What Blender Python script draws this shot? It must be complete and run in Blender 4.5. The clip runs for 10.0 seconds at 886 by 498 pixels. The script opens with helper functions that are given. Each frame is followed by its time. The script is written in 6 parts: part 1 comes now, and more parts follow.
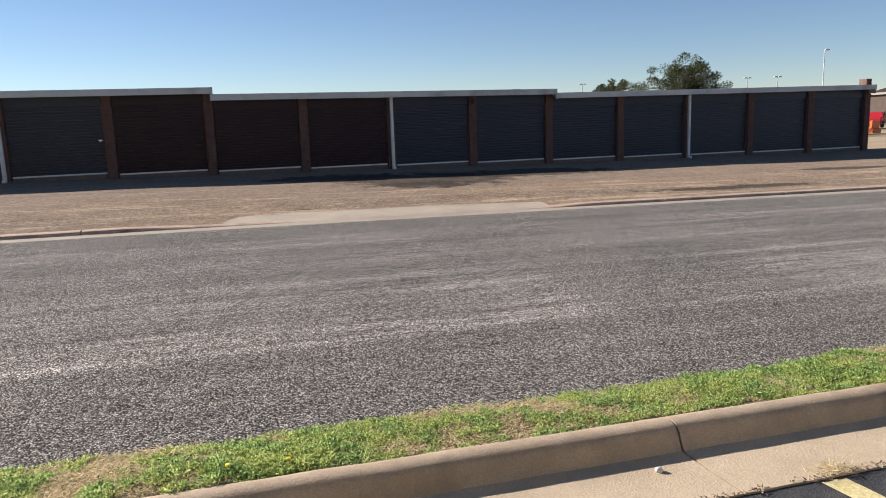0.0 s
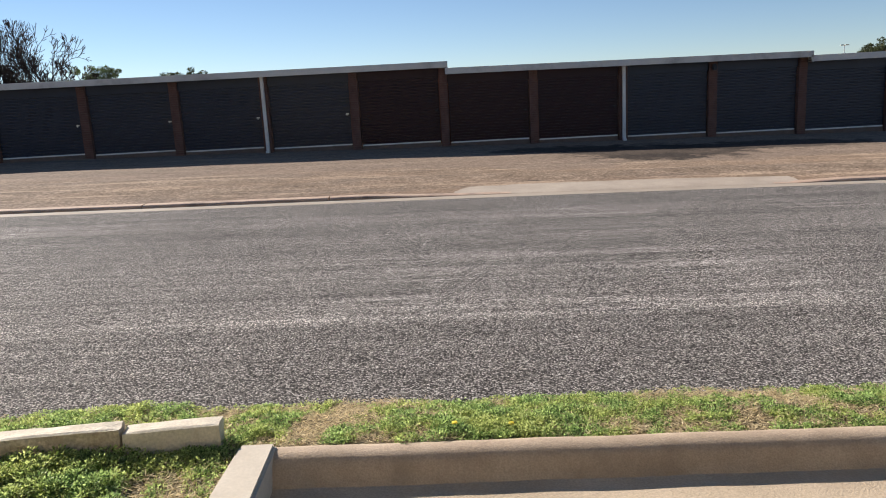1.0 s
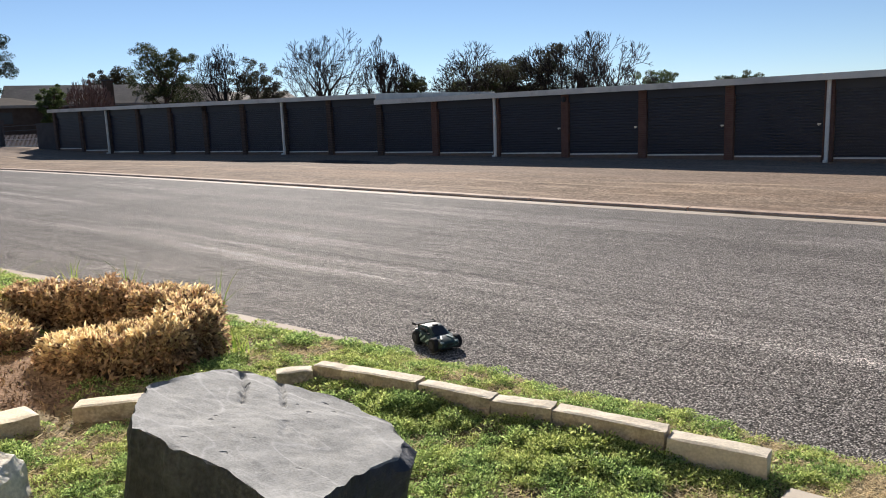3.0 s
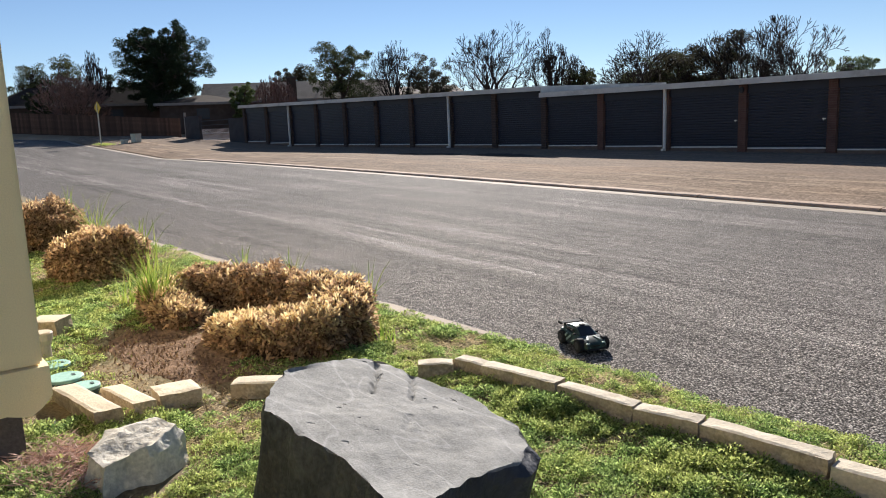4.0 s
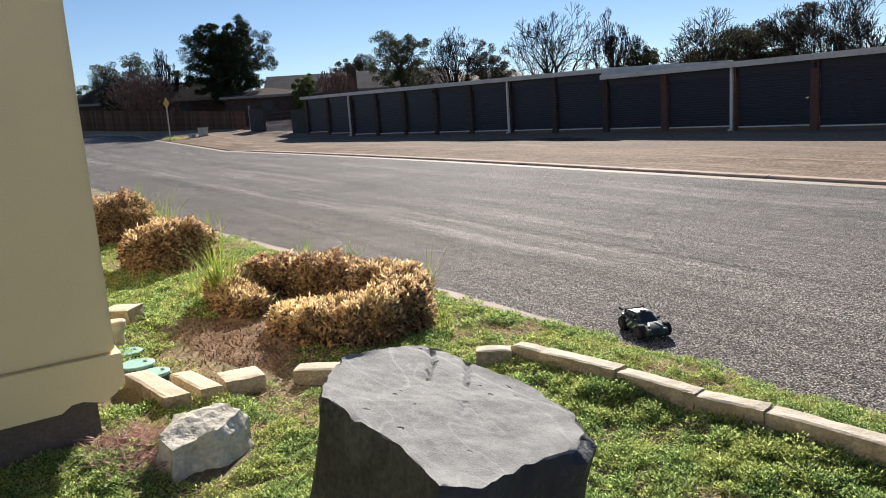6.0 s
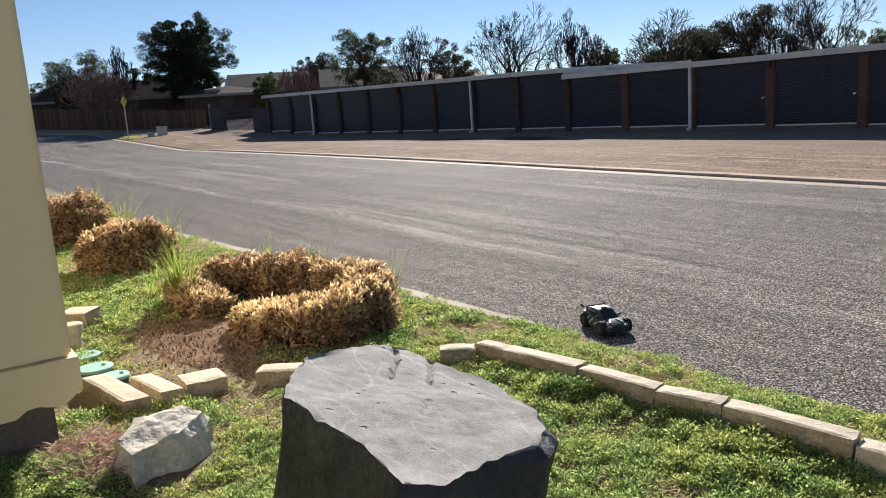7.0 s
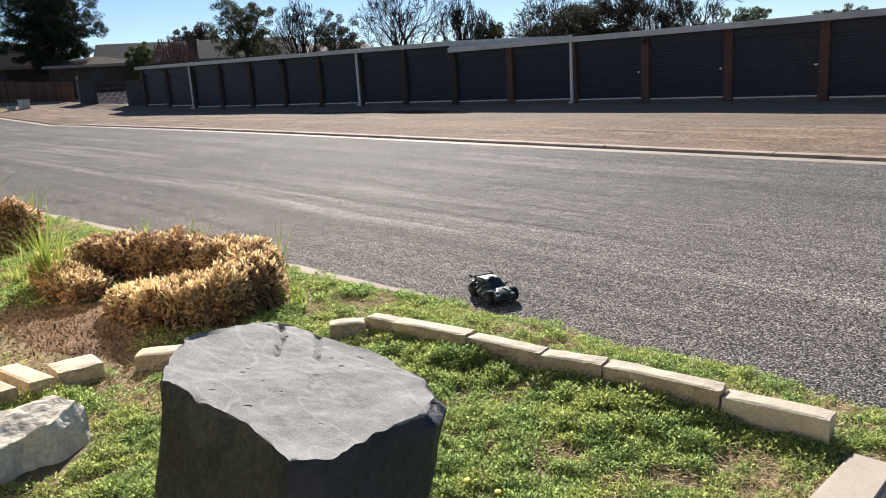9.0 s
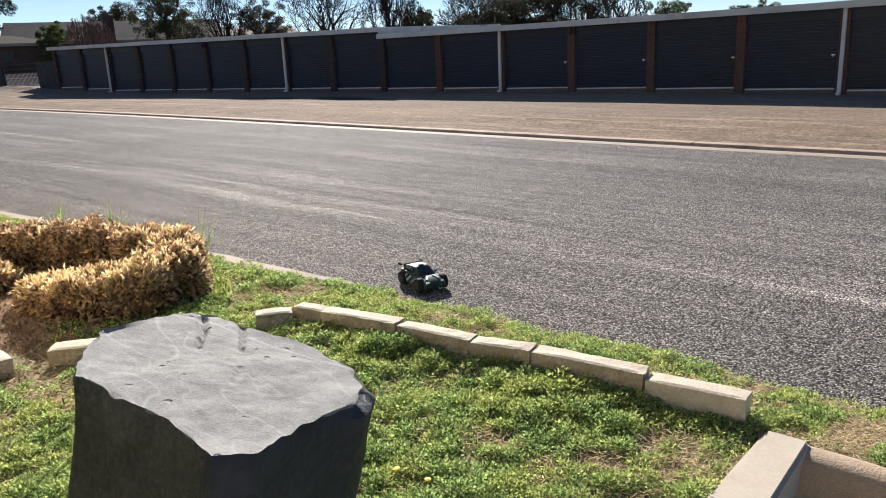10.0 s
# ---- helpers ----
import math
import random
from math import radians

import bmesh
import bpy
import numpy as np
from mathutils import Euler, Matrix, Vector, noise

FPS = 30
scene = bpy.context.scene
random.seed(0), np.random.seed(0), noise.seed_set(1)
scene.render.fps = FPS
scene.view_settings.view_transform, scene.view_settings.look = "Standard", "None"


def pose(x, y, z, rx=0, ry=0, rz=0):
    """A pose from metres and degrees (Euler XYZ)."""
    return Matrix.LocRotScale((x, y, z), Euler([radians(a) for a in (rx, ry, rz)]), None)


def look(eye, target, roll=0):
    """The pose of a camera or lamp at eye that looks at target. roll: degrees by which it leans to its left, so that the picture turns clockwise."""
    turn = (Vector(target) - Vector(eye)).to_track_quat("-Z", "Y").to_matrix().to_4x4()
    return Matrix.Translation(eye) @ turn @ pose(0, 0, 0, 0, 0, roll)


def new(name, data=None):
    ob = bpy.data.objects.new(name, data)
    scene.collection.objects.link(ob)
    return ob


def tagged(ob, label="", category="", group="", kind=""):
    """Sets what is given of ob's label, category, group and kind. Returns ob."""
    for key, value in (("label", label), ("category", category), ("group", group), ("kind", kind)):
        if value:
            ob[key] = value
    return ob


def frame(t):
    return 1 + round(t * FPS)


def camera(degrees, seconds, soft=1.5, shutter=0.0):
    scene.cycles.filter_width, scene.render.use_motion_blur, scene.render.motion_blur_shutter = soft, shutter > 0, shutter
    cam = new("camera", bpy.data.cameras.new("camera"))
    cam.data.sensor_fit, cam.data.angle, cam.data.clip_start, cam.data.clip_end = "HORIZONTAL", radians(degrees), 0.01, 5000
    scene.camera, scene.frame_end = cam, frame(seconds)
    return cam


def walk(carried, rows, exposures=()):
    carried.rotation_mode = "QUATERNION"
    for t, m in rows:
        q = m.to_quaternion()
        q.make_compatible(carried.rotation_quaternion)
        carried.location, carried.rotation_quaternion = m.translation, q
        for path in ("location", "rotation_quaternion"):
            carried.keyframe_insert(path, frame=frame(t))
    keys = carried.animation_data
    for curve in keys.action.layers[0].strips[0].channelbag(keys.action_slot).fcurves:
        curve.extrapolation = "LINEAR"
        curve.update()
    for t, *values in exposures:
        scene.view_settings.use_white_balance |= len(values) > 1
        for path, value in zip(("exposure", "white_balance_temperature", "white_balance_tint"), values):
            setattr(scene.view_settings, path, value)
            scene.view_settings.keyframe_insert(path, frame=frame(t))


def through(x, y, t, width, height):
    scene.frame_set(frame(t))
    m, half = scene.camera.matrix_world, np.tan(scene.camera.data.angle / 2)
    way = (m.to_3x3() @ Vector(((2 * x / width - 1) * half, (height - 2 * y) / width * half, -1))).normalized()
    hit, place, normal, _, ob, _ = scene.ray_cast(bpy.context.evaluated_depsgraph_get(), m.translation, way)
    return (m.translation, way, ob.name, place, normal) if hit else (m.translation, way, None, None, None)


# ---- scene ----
cam = camera(61.69, 10.0, soft=1.0)
PATH = [
    (0, pose(-0.194, 0.131, 1.585, 79.940, 1.961, -17.727)),
    (0.5, pose(-0.201, 0.128, 1.601, 79.066, 2.519, -8.258)),
    (1, pose(-0.218, 0.151, 1.574, 78.552, 3.061, -0.472)),
    (1.5, pose(-0.243, 0.161, 1.578, 78.763, 3.340, 7.049)),
    (2, pose(-0.292, 0.133, 1.583, 79.647, 2.991, 18.196)),
    (2.5, pose(-0.342, 0.103, 1.603, 80.130, 2.239, 29.738)),
    (3, pose(-0.440, 0.180, 1.612, 80.559, 1.927, 39.425)),
    (4.5, pose(-0.401, 0.326, 1.609, 80.218, 2.567, 55.507)),
    (5, pose(-0.398, 0.322, 1.613, 79.993, 3.140, 57.144)),
    (5.5, pose(-0.403, 0.336, 1.609, 79.802, 3.603, 57.308)),
    (7, pose(-0.385, 0.337, 1.611, 79.462, 3.637, 53.862)),
    (7.5, pose(-0.388, 0.348, 1.606, 79.156, 3.595, 52.144)),
    (8, pose(-0.384, 0.350, 1.604, 78.543, 3.526, 50.040)),
    (8.5, pose(-0.380, 0.355, 1.600, 77.765, 3.525, 47.779)),
    (9, pose(-0.379, 0.363, 1.596, 76.976, 3.382, 45.379)),
    (9.5, pose(-0.382, 0.376, 1.592, 76.337, 3.029, 42.869)),
    (10, pose(-0.392, 0.385, 1.588, 75.780, 2.415, 40.061)),
]
walk(cam, PATH, [(0, 1.14, 6100, 13), (2, 1.07, 6100, 13), (4.5, 1.01, 6100, 13), (7.5, 1.03, 6100, 13), (10, 1.13, 6100, 13)])

# ---- sky and sun ----
SUN_YAW, SUN_EL = 49.0, 25.5          # degrees from +y towards -x, degrees up
world = bpy.data.worlds.new("sky")
scene.world = world
world.use_nodes = True
wn = world.node_tree.nodes
sky = wn.new("ShaderNodeTexSky")
sky.sky_type, sky.sun_disc = "NISHITA", False
sky.sun_elevation, sky.sun_rotation = radians(SUN_EL), radians(-SUN_YAW)
sky.air_density, sky.dust_density, sky.ozone_density = 0.76, 0.0, 2.0
world.node_tree.links.new(sky.outputs[0], wn["Background"].inputs[0])
wn["Background"].inputs[1].default_value = 0.046
sun = new("sun", bpy.data.lights.new("sun", "SUN"))
sun.data.energy, sun.data.angle, sun.data.color = 5.0, radians(0.6), (1.0, 0.91, 0.78)
sun_way = Vector((-math.sin(radians(SUN_YAW)) * math.cos(radians(SUN_EL)), math.cos(radians(SUN_YAW)) * math.cos(radians(SUN_EL)), math.sin(radians(SUN_EL))))
sun.matrix_world = look(sun_way * 60, (0, 0, 0))

# ---- small tools ----
def tree(m):
    m.use_nodes = True
    return m.node_tree, m.node_tree.nodes["Principled BSDF"]


def rgb(c):
    return (c[0], c[1], c[2], 1.0)


def material(name, a, b, scale=6.0, rough=0.8, bump=0.3, fine=60.0, grit=0.25, metal=0.0, stain=None, stain_scale=0.7, per_piece=0.0, spec=0.3, bump_dist=0.01):
    """Two tones mixed by a broad noise, a fine grit over it, stains of a third tone and a bump, all at real size."""
    m = bpy.data.materials.new(name)
    nt, p = tree(m)
    n, l = nt.nodes, nt.links
    geo = n.new("ShaderNodeTexCoord")
    broad = n.new("ShaderNodeTexNoise")
    broad.inputs["Scale"].default_value, broad.inputs["Detail"].default_value, broad.inputs["Roughness"].default_value = scale, 6, 0.65
    l.new(geo.outputs["Object"], broad.inputs["Vector"])
    ramp = n.new("ShaderNodeValToRGB")
    ramp.color_ramp.elements[0].position, ramp.color_ramp.elements[1].position = 0.35, 0.68
    ramp.color_ramp.elements[0].color, ramp.color_ramp.elements[1].color = rgb(a), rgb(b)
    l.new(broad.outputs["Fac"], ramp.inputs[0])
    small = n.new("ShaderNodeTexNoise")
    small.inputs["Scale"].default_value, small.inputs["Detail"].default_value = fine, 4
    l.new(geo.outputs["Object"], small.inputs["Vector"])
    gr = n.new("ShaderNodeMapRange")
    gr.inputs["From Min"].default_value, gr.inputs["From Max"].default_value = 0.3, 0.7
    gr.inputs["To Min"].default_value, gr.inputs["To Max"].default_value = 1.0 - grit, 1.0 + grit
    l.new(small.outputs["Fac"], gr.inputs["Value"])
    mul = n.new("ShaderNodeVectorMath")
    mul.operation = "SCALE"
    l.new(ramp.outputs["Color"], mul.inputs[0])
    l.new(gr.outputs["Result"], mul.inputs["Scale"])
    col = mul.outputs[0]
    if stain is not None:
        st = n.new("ShaderNodeTexNoise")
        st.inputs["Scale"].default_value, st.inputs["Detail"].default_value, st.inputs["Roughness"].default_value = stain_scale, 7, 0.7
        l.new(geo.outputs["Object"], st.inputs["Vector"])
        sr = n.new("ShaderNodeMapRange")
        sr.inputs["From Min"].default_value, sr.inputs["From Max"].default_value = 0.52, 0.7
        sr.inputs["To Max"].default_value = 0.8
        l.new(st.outputs["Fac"], sr.inputs["Value"])
        mx = n.new("ShaderNodeMix")
        mx.data_type = "RGBA"
        l.new(sr.outputs["Result"], mx.inputs[0])
        l.new(col, mx.inputs[6])
        mx.inputs[7].default_value = rgb(stain)
        col = mx.outputs[2]
    if per_piece:
        oi = n.new("ShaderNodeObjectInfo")
        pr = n.new("ShaderNodeMapRange")
        pr.inputs["To Min"].default_value, pr.inputs["To Max"].default_value = 1 - per_piece, 1 + per_piece
        l.new(oi.outputs["Random"], pr.inputs["Value"])
        m2 = n.new("ShaderNodeVectorMath")
        m2.operation = "SCALE"
        l.new(col, m2.inputs[0])
        l.new(pr.outputs["Result"], m2.inputs["Scale"])
        col = m2.outputs[0]
    l.new(col, p.inputs["Base Color"])
    p.inputs["Roughness"].default_value, p.inputs["Metallic"].default_value = rough, metal
    p.inputs["Specular IOR Level"].default_value = spec
    if bump:
        bp = n.new("ShaderNodeBump")
        bp.inputs["Strength"].default_value, bp.inputs["Distance"].default_value = bump, bump_dist
        add = n.new("ShaderNodeMath")
        l.new(small.outputs["Fac"], add.inputs[0])
        l.new(broad.outputs["Fac"], add.inputs[1])
        l.new(add.outputs[0], bp.inputs["Height"])
        l.new(bp.outputs[0], p.inputs["Normal"])
    return m


def plain(name, c, rough=0.5, metal=0.0, glow=0.0):
    m = bpy.data.materials.new(name)
    nt, p = tree(m)
    p.inputs["Base Color"].default_value, p.inputs["Roughness"].default_value, p.inputs["Metallic"].default_value = rgb(c), rough, metal
    return m


def mesh_of(bm, name, mat, smooth=False):
    me = bpy.data.meshes.new(name)
    bm.to_mesh(me)
    bm.free()
    for k in (mat if isinstance(mat, (list, tuple)) else [mat]):
        me.materials.append(k)
    if smooth:
        for f in me.polygons:
            f.use_smooth = True
        me.set_sharp_from_angle(angle=radians(38))
    return me


def part(name, bm, mat, parent=None, label="", smooth=False):
    ob = new(name, mesh_of(bm, name, mat, smooth))
    ob.parent = parent
    return tagged(ob, label) if label else ob


def thing(name, place, label, category, group="", kind=""):
    """An Empty at a thing's base, that carries its parts."""
    ob = new(name)
    ob.empty_display_size = 0.1
    ob.matrix_basis = place if isinstance(place, Matrix) else Matrix.Translation(place)
    return tagged(ob, label, category, group, kind)


def box(bm, x0, x1, y0, y1, z0, z1, bevel=0.0, m=None):
    r = bmesh.ops.create_cube(bm, size=1.0)["verts"]
    for v in r:
        v.co = Vector((x0 + (v.co.x + 0.5) * (x1 - x0), y0 + (v.co.y + 0.5) * (y1 - y0), z0 + (v.co.z + 0.5) * (z1 - z0)))
    if bevel:
        es = list({e for v in r for e in v.link_edges})
        out = bmesh.ops.bevel(bm, geom=es, offset=bevel, segments=2, affect="EDGES", clamp_overlap=True)
        r = list({v for f in out["faces"] for v in f.verts} | {v for v in r if v.is_valid})
    if m is not None:
        for v in r:
            v.co = m @ v.co
    return r


def boxes(*dims, bevel=0.0):
    bm = bmesh.new()
    for d in dims:
        box(bm, *d, bevel=bevel)
    return bm


def tube(bm, pts, radii, sides=8, cap=True):
    """A round bar through points, with a radius at each."""
    rings, up = [], Vector((0.13, 0.27, 0.95))
    for i, q in enumerate(pts):
        q = Vector(q)
        d = (Vector(pts[min(i + 1, len(pts) - 1)]) - Vector(pts[max(i - 1, 0)])).normalized()
        u = d.cross(up if abs(d.dot(up)) < 0.95 else Vector((1, 0, 0))).normalized()
        w = d.cross(u)
        r = radii[i] if isinstance(radii, (list, tuple)) else radii
        rings.append([bm.verts.new(q + (u * math.cos(k * 2 * math.pi / sides) + w * math.sin(k * 2 * math.pi / sides)) * r) for k in range(sides)])
    for a, b in zip(rings, rings[1:]):
        for k in range(sides):
            bm.faces.new((a[k], a[(k + 1) % sides], b[(k + 1) % sides], b[k]))
    if cap:
        bm.faces.new(rings[0][::-1])
        bm.faces.new(rings[-1])
    return bm


def strip(bm, xs, rows_y, z_of):
    """A sheet over the stations xs and the cross lines rows_y (numbers or functions of x)."""
    grid = []
    for x in xs:
        grid.append([bm.verts.new((x, (y(x) if callable(y) else y), z_of(x, (y(x) if callable(y) else y)))) for y in rows_y])
    for a, b in zip(grid, grid[1:]):
        for k in range(len(a) - 1):
            bm.faces.new((a[k], b[k], b[k + 1], a[k + 1]))
    return grid


def zt(x):
    """The slope of the street along its length."""
    return -0.62 * math.tanh(x / 32) + (0.04 * (-40 - x) if x < -40 else 0.0) + (0.03 * (-58 - x) if x < -58 else 0.0)


def span(a, b, step):
    n = max(1, round((b - a) / step))
    return [a + (b - a) * i / n for i in range(n + 1)]


# ---- materials ----
M_CONCRETE = material("kerb concrete", (0.34, 0.255, 0.175), (0.46, 0.355, 0.25), 3, 0.85, 0.4, 120, 0.16, stain=(0.24, 0.175, 0.12), stain_scale=1.6, per_piece=0.05)
M_GUTTER = material("gutter concrete", (0.33, 0.272, 0.21), (0.42, 0.35, 0.272), 1.5, 0.85, 0.3, 90, 0.12, stain=(0.36, 0.29, 0.22), stain_scale=0.8)
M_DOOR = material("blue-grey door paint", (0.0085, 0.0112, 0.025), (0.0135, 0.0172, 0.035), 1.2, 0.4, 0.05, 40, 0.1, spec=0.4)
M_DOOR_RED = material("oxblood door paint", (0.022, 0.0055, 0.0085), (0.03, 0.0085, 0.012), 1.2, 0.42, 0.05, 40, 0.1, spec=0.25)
M_BRICK = material("red brown brick", (0.2, 0.085, 0.05), (0.27, 0.12, 0.075), 8, 0.85, 0.3, 80, 0.2, per_piece=0.25)
M_MORTAR = material("mortar", (0.13, 0.09, 0.07), (0.17, 0.12, 0.095), 8, 0.9, 0.3, 80, 0.2)
M_WHITE = material("white painted metal", (0.62, 0.6, 0.56), (0.7, 0.68, 0.64), 3, 0.5, 0.05, 40, 0.06, stain=(0.45, 0.4, 0.34), stain_scale=2)
M_FASCIA = material("grey fascia metal", (0.5, 0.48, 0.45), (0.6, 0.58, 0.54), 1.2, 0.5, 0.05, 30, 0.06, stain=(0.28, 0.26, 0.24), stain_scale=0.8)
M_ROOFMETAL = material("roof metal", (0.5, 0.5, 0.5), (0.6, 0.6, 0.6), 1.2, 0.45, 0.05, 30, 0.06)
M_DARKTRIM = material("dark trim", (0.035, 0.035, 0.04), (0.05, 0.05, 0.055), 3, 0.6, 0.1, 40, 0.1)
M_STEEL = plain("bare steel", (0.6, 0.6, 0.58), 0.35, 0.9)

# ---- ground, road, kerbs ----
M_EARTH = material("dry earth", (0.3, 0.21, 0.13), (0.4, 0.3, 0.2), 0.5, 0.95, 0.4, 40, 0.2, stain=(0.16, 0.15, 0.07), stain_scale=0.12)
def asphalt_material():
    """Chip seal: pale and dark chips in a dark binder, coarser mottling, and polished wheel tracks along the street
    with their sun glint in the colour.
    """
    m = bpy.data.materials.new("chip seal road")
    nt, p = tree(m)
    n, l = nt.nodes, nt.links
    co = n.new("ShaderNodeTexCoord")

    def field(scale, stretch=(1, 1, 1), detail=2, rough=0.5, at=(0, 0, 0)):
        mp = n.new("ShaderNodeMapping")
        mp.inputs["Scale"].default_value, mp.inputs["Location"].default_value = stretch, at
        l.new(co.outputs["Object"], mp.inputs["Vector"])
        t = n.new("ShaderNodeTexNoise")
        t.inputs["Scale"].default_value, t.inputs["Detail"].default_value, t.inputs["Roughness"].default_value = scale, detail, rough
        l.new(mp.outputs[0], t.inputs["Vector"])
        return t.outputs["Fac"]

    def ranged(socket, a, b, c, d):
        r = n.new("ShaderNodeMapRange")
        for key, v in (("From Min", a), ("From Max", b), ("To Min", c), ("To Max", d)):
            r.inputs[key].default_value = v
        l.new(socket, r.inputs["Value"])
        return r.outputs[0]

    def calc(op, a, b):
        k = n.new("ShaderNodeMath")
        k.operation = op
        if op == "MULTIPLY_ADD":
            k.inputs[2].default_value = 1.0
        for i, v in enumerate((a, b)):
            if isinstance(v, (int, float)):
                k.inputs[i].default_value = v
            else:
                l.new(v, k.inputs[i])
        return k.outputs[0]

    vor = n.new("ShaderNodeTexVoronoi")
    vor.inputs["Scale"].default_value = 95
    l.new(co.outputs["Object"], vor.inputs["Vector"])
    sep = n.new("ShaderNodeSeparateColor")
    l.new(vor.outputs["Color"], sep.inputs[0])
    stone = n.new("ShaderNodeValToRGB")
    e = stone.color_ramp.elements
    e[0].position, e[0].color = 0.0, (0.061, 0.055, 0.05, 1)
    e[1].position, e[1].color = 1.0, (0.48, 0.44, 0.395, 1)
    k = e.new(0.5)
    k.color = (0.19, 0.172, 0.154, 1)
    l.new(sep.outputs[0], stone.inputs[0])
    # dark binder between the chips, groups of chips, and patches
    tone = ranged(vor.outputs["Distance"], 0.3, 0.62, 1.55, 0.26)
    tone = calc("MULTIPLY", tone, ranged(field(58, detail=2, rough=0.6), 0.32, 0.68, 0.72, 1.3))
    tone = calc("MULTIPLY", tone, ranged(field(15, detail=3, rough=0.7), 0.3, 0.7, 0.88, 1.13))
    tone = calc("MULTIPLY", tone, ranged(field(0.5, detail=5), 0.3, 0.7, 0.88, 1.1))
    # polished tracks: sun glint painted as pale lines at the wheels' distances, broken up along their length
    sx = n.new("ShaderNodeSeparateXYZ")
    l.new(co.outputs["Object"], sx.inputs[0])
    drift = calc("MULTIPLY", calc("SUBTRACT", field(0.16, (1, 0.1, 1), 2), 0.5), 1.3)
    across = calc("ADD", sx.outputs["Y"], drift)
    total = None
    for y, w, amount in ((5.6, 0.22, 1.4), (6.0, 0.12, 0.8), (6.75, 0.35, 0.8), (7.5, 0.2, 0.7), (8.8, 0.4, 0.5), (10.2, 0.3, 0.7), (10.75, 0.15, 0.6)):
        d = calc("DIVIDE", calc("ABSOLUTE", calc("SUBTRACT", across, y), 0.0), w)
        g = ranged(d, 0.0, 1.6, amount, 0.0)
        total = g if total is None else calc("ADD", total, g)
    broken = calc("MULTIPLY", ranged(field(1.0, (0.3, 4.5, 1), 6, 0.68), 0.38, 0.58, 0.0, 1.0), ranged(field(0.22, (1, 0.4, 1), 3, 0.6, (9, 4, 0)), 0.34, 0.54, 0.2, 1.0))
    streak = calc("MULTIPLY", total, broken)
    tone = calc("MULTIPLY", tone, calc("MULTIPLY_ADD", streak, 0.8))
    # thin lines left by the spreader
    tone = calc("MULTIPLY", tone, ranged(field(1.0, (0.07, 7.0, 1), 5, 0.65), 0.35, 0.65, 0.82, 1.2))
    sc = n.new("ShaderNodeVectorMath")
    sc.operation = "SCALE"
    l.new(stone.outputs[0], sc.inputs[0])
    l.new(tone, sc.inputs["Scale"])
    l.new(sc.outputs[0], p.inputs["Base Color"])
    p.inputs["Roughness"].default_value, p.inputs["Diffuse Roughness"].default_value = 0.85, 0.14
    p.inputs["Specular IOR Level"].default_value = 0.05
    bp = n.new("ShaderNodeBump")
    bp.inputs["Strength"].default_value, bp.inputs["Distance"].default_value = 0.7, 0.009
    l.new(calc("SUBTRACT", 1.0, vor.outputs["Distance"]), bp.inputs["Height"])
    l.new(bp.outputs[0], p.inputs["Normal"])
    return m


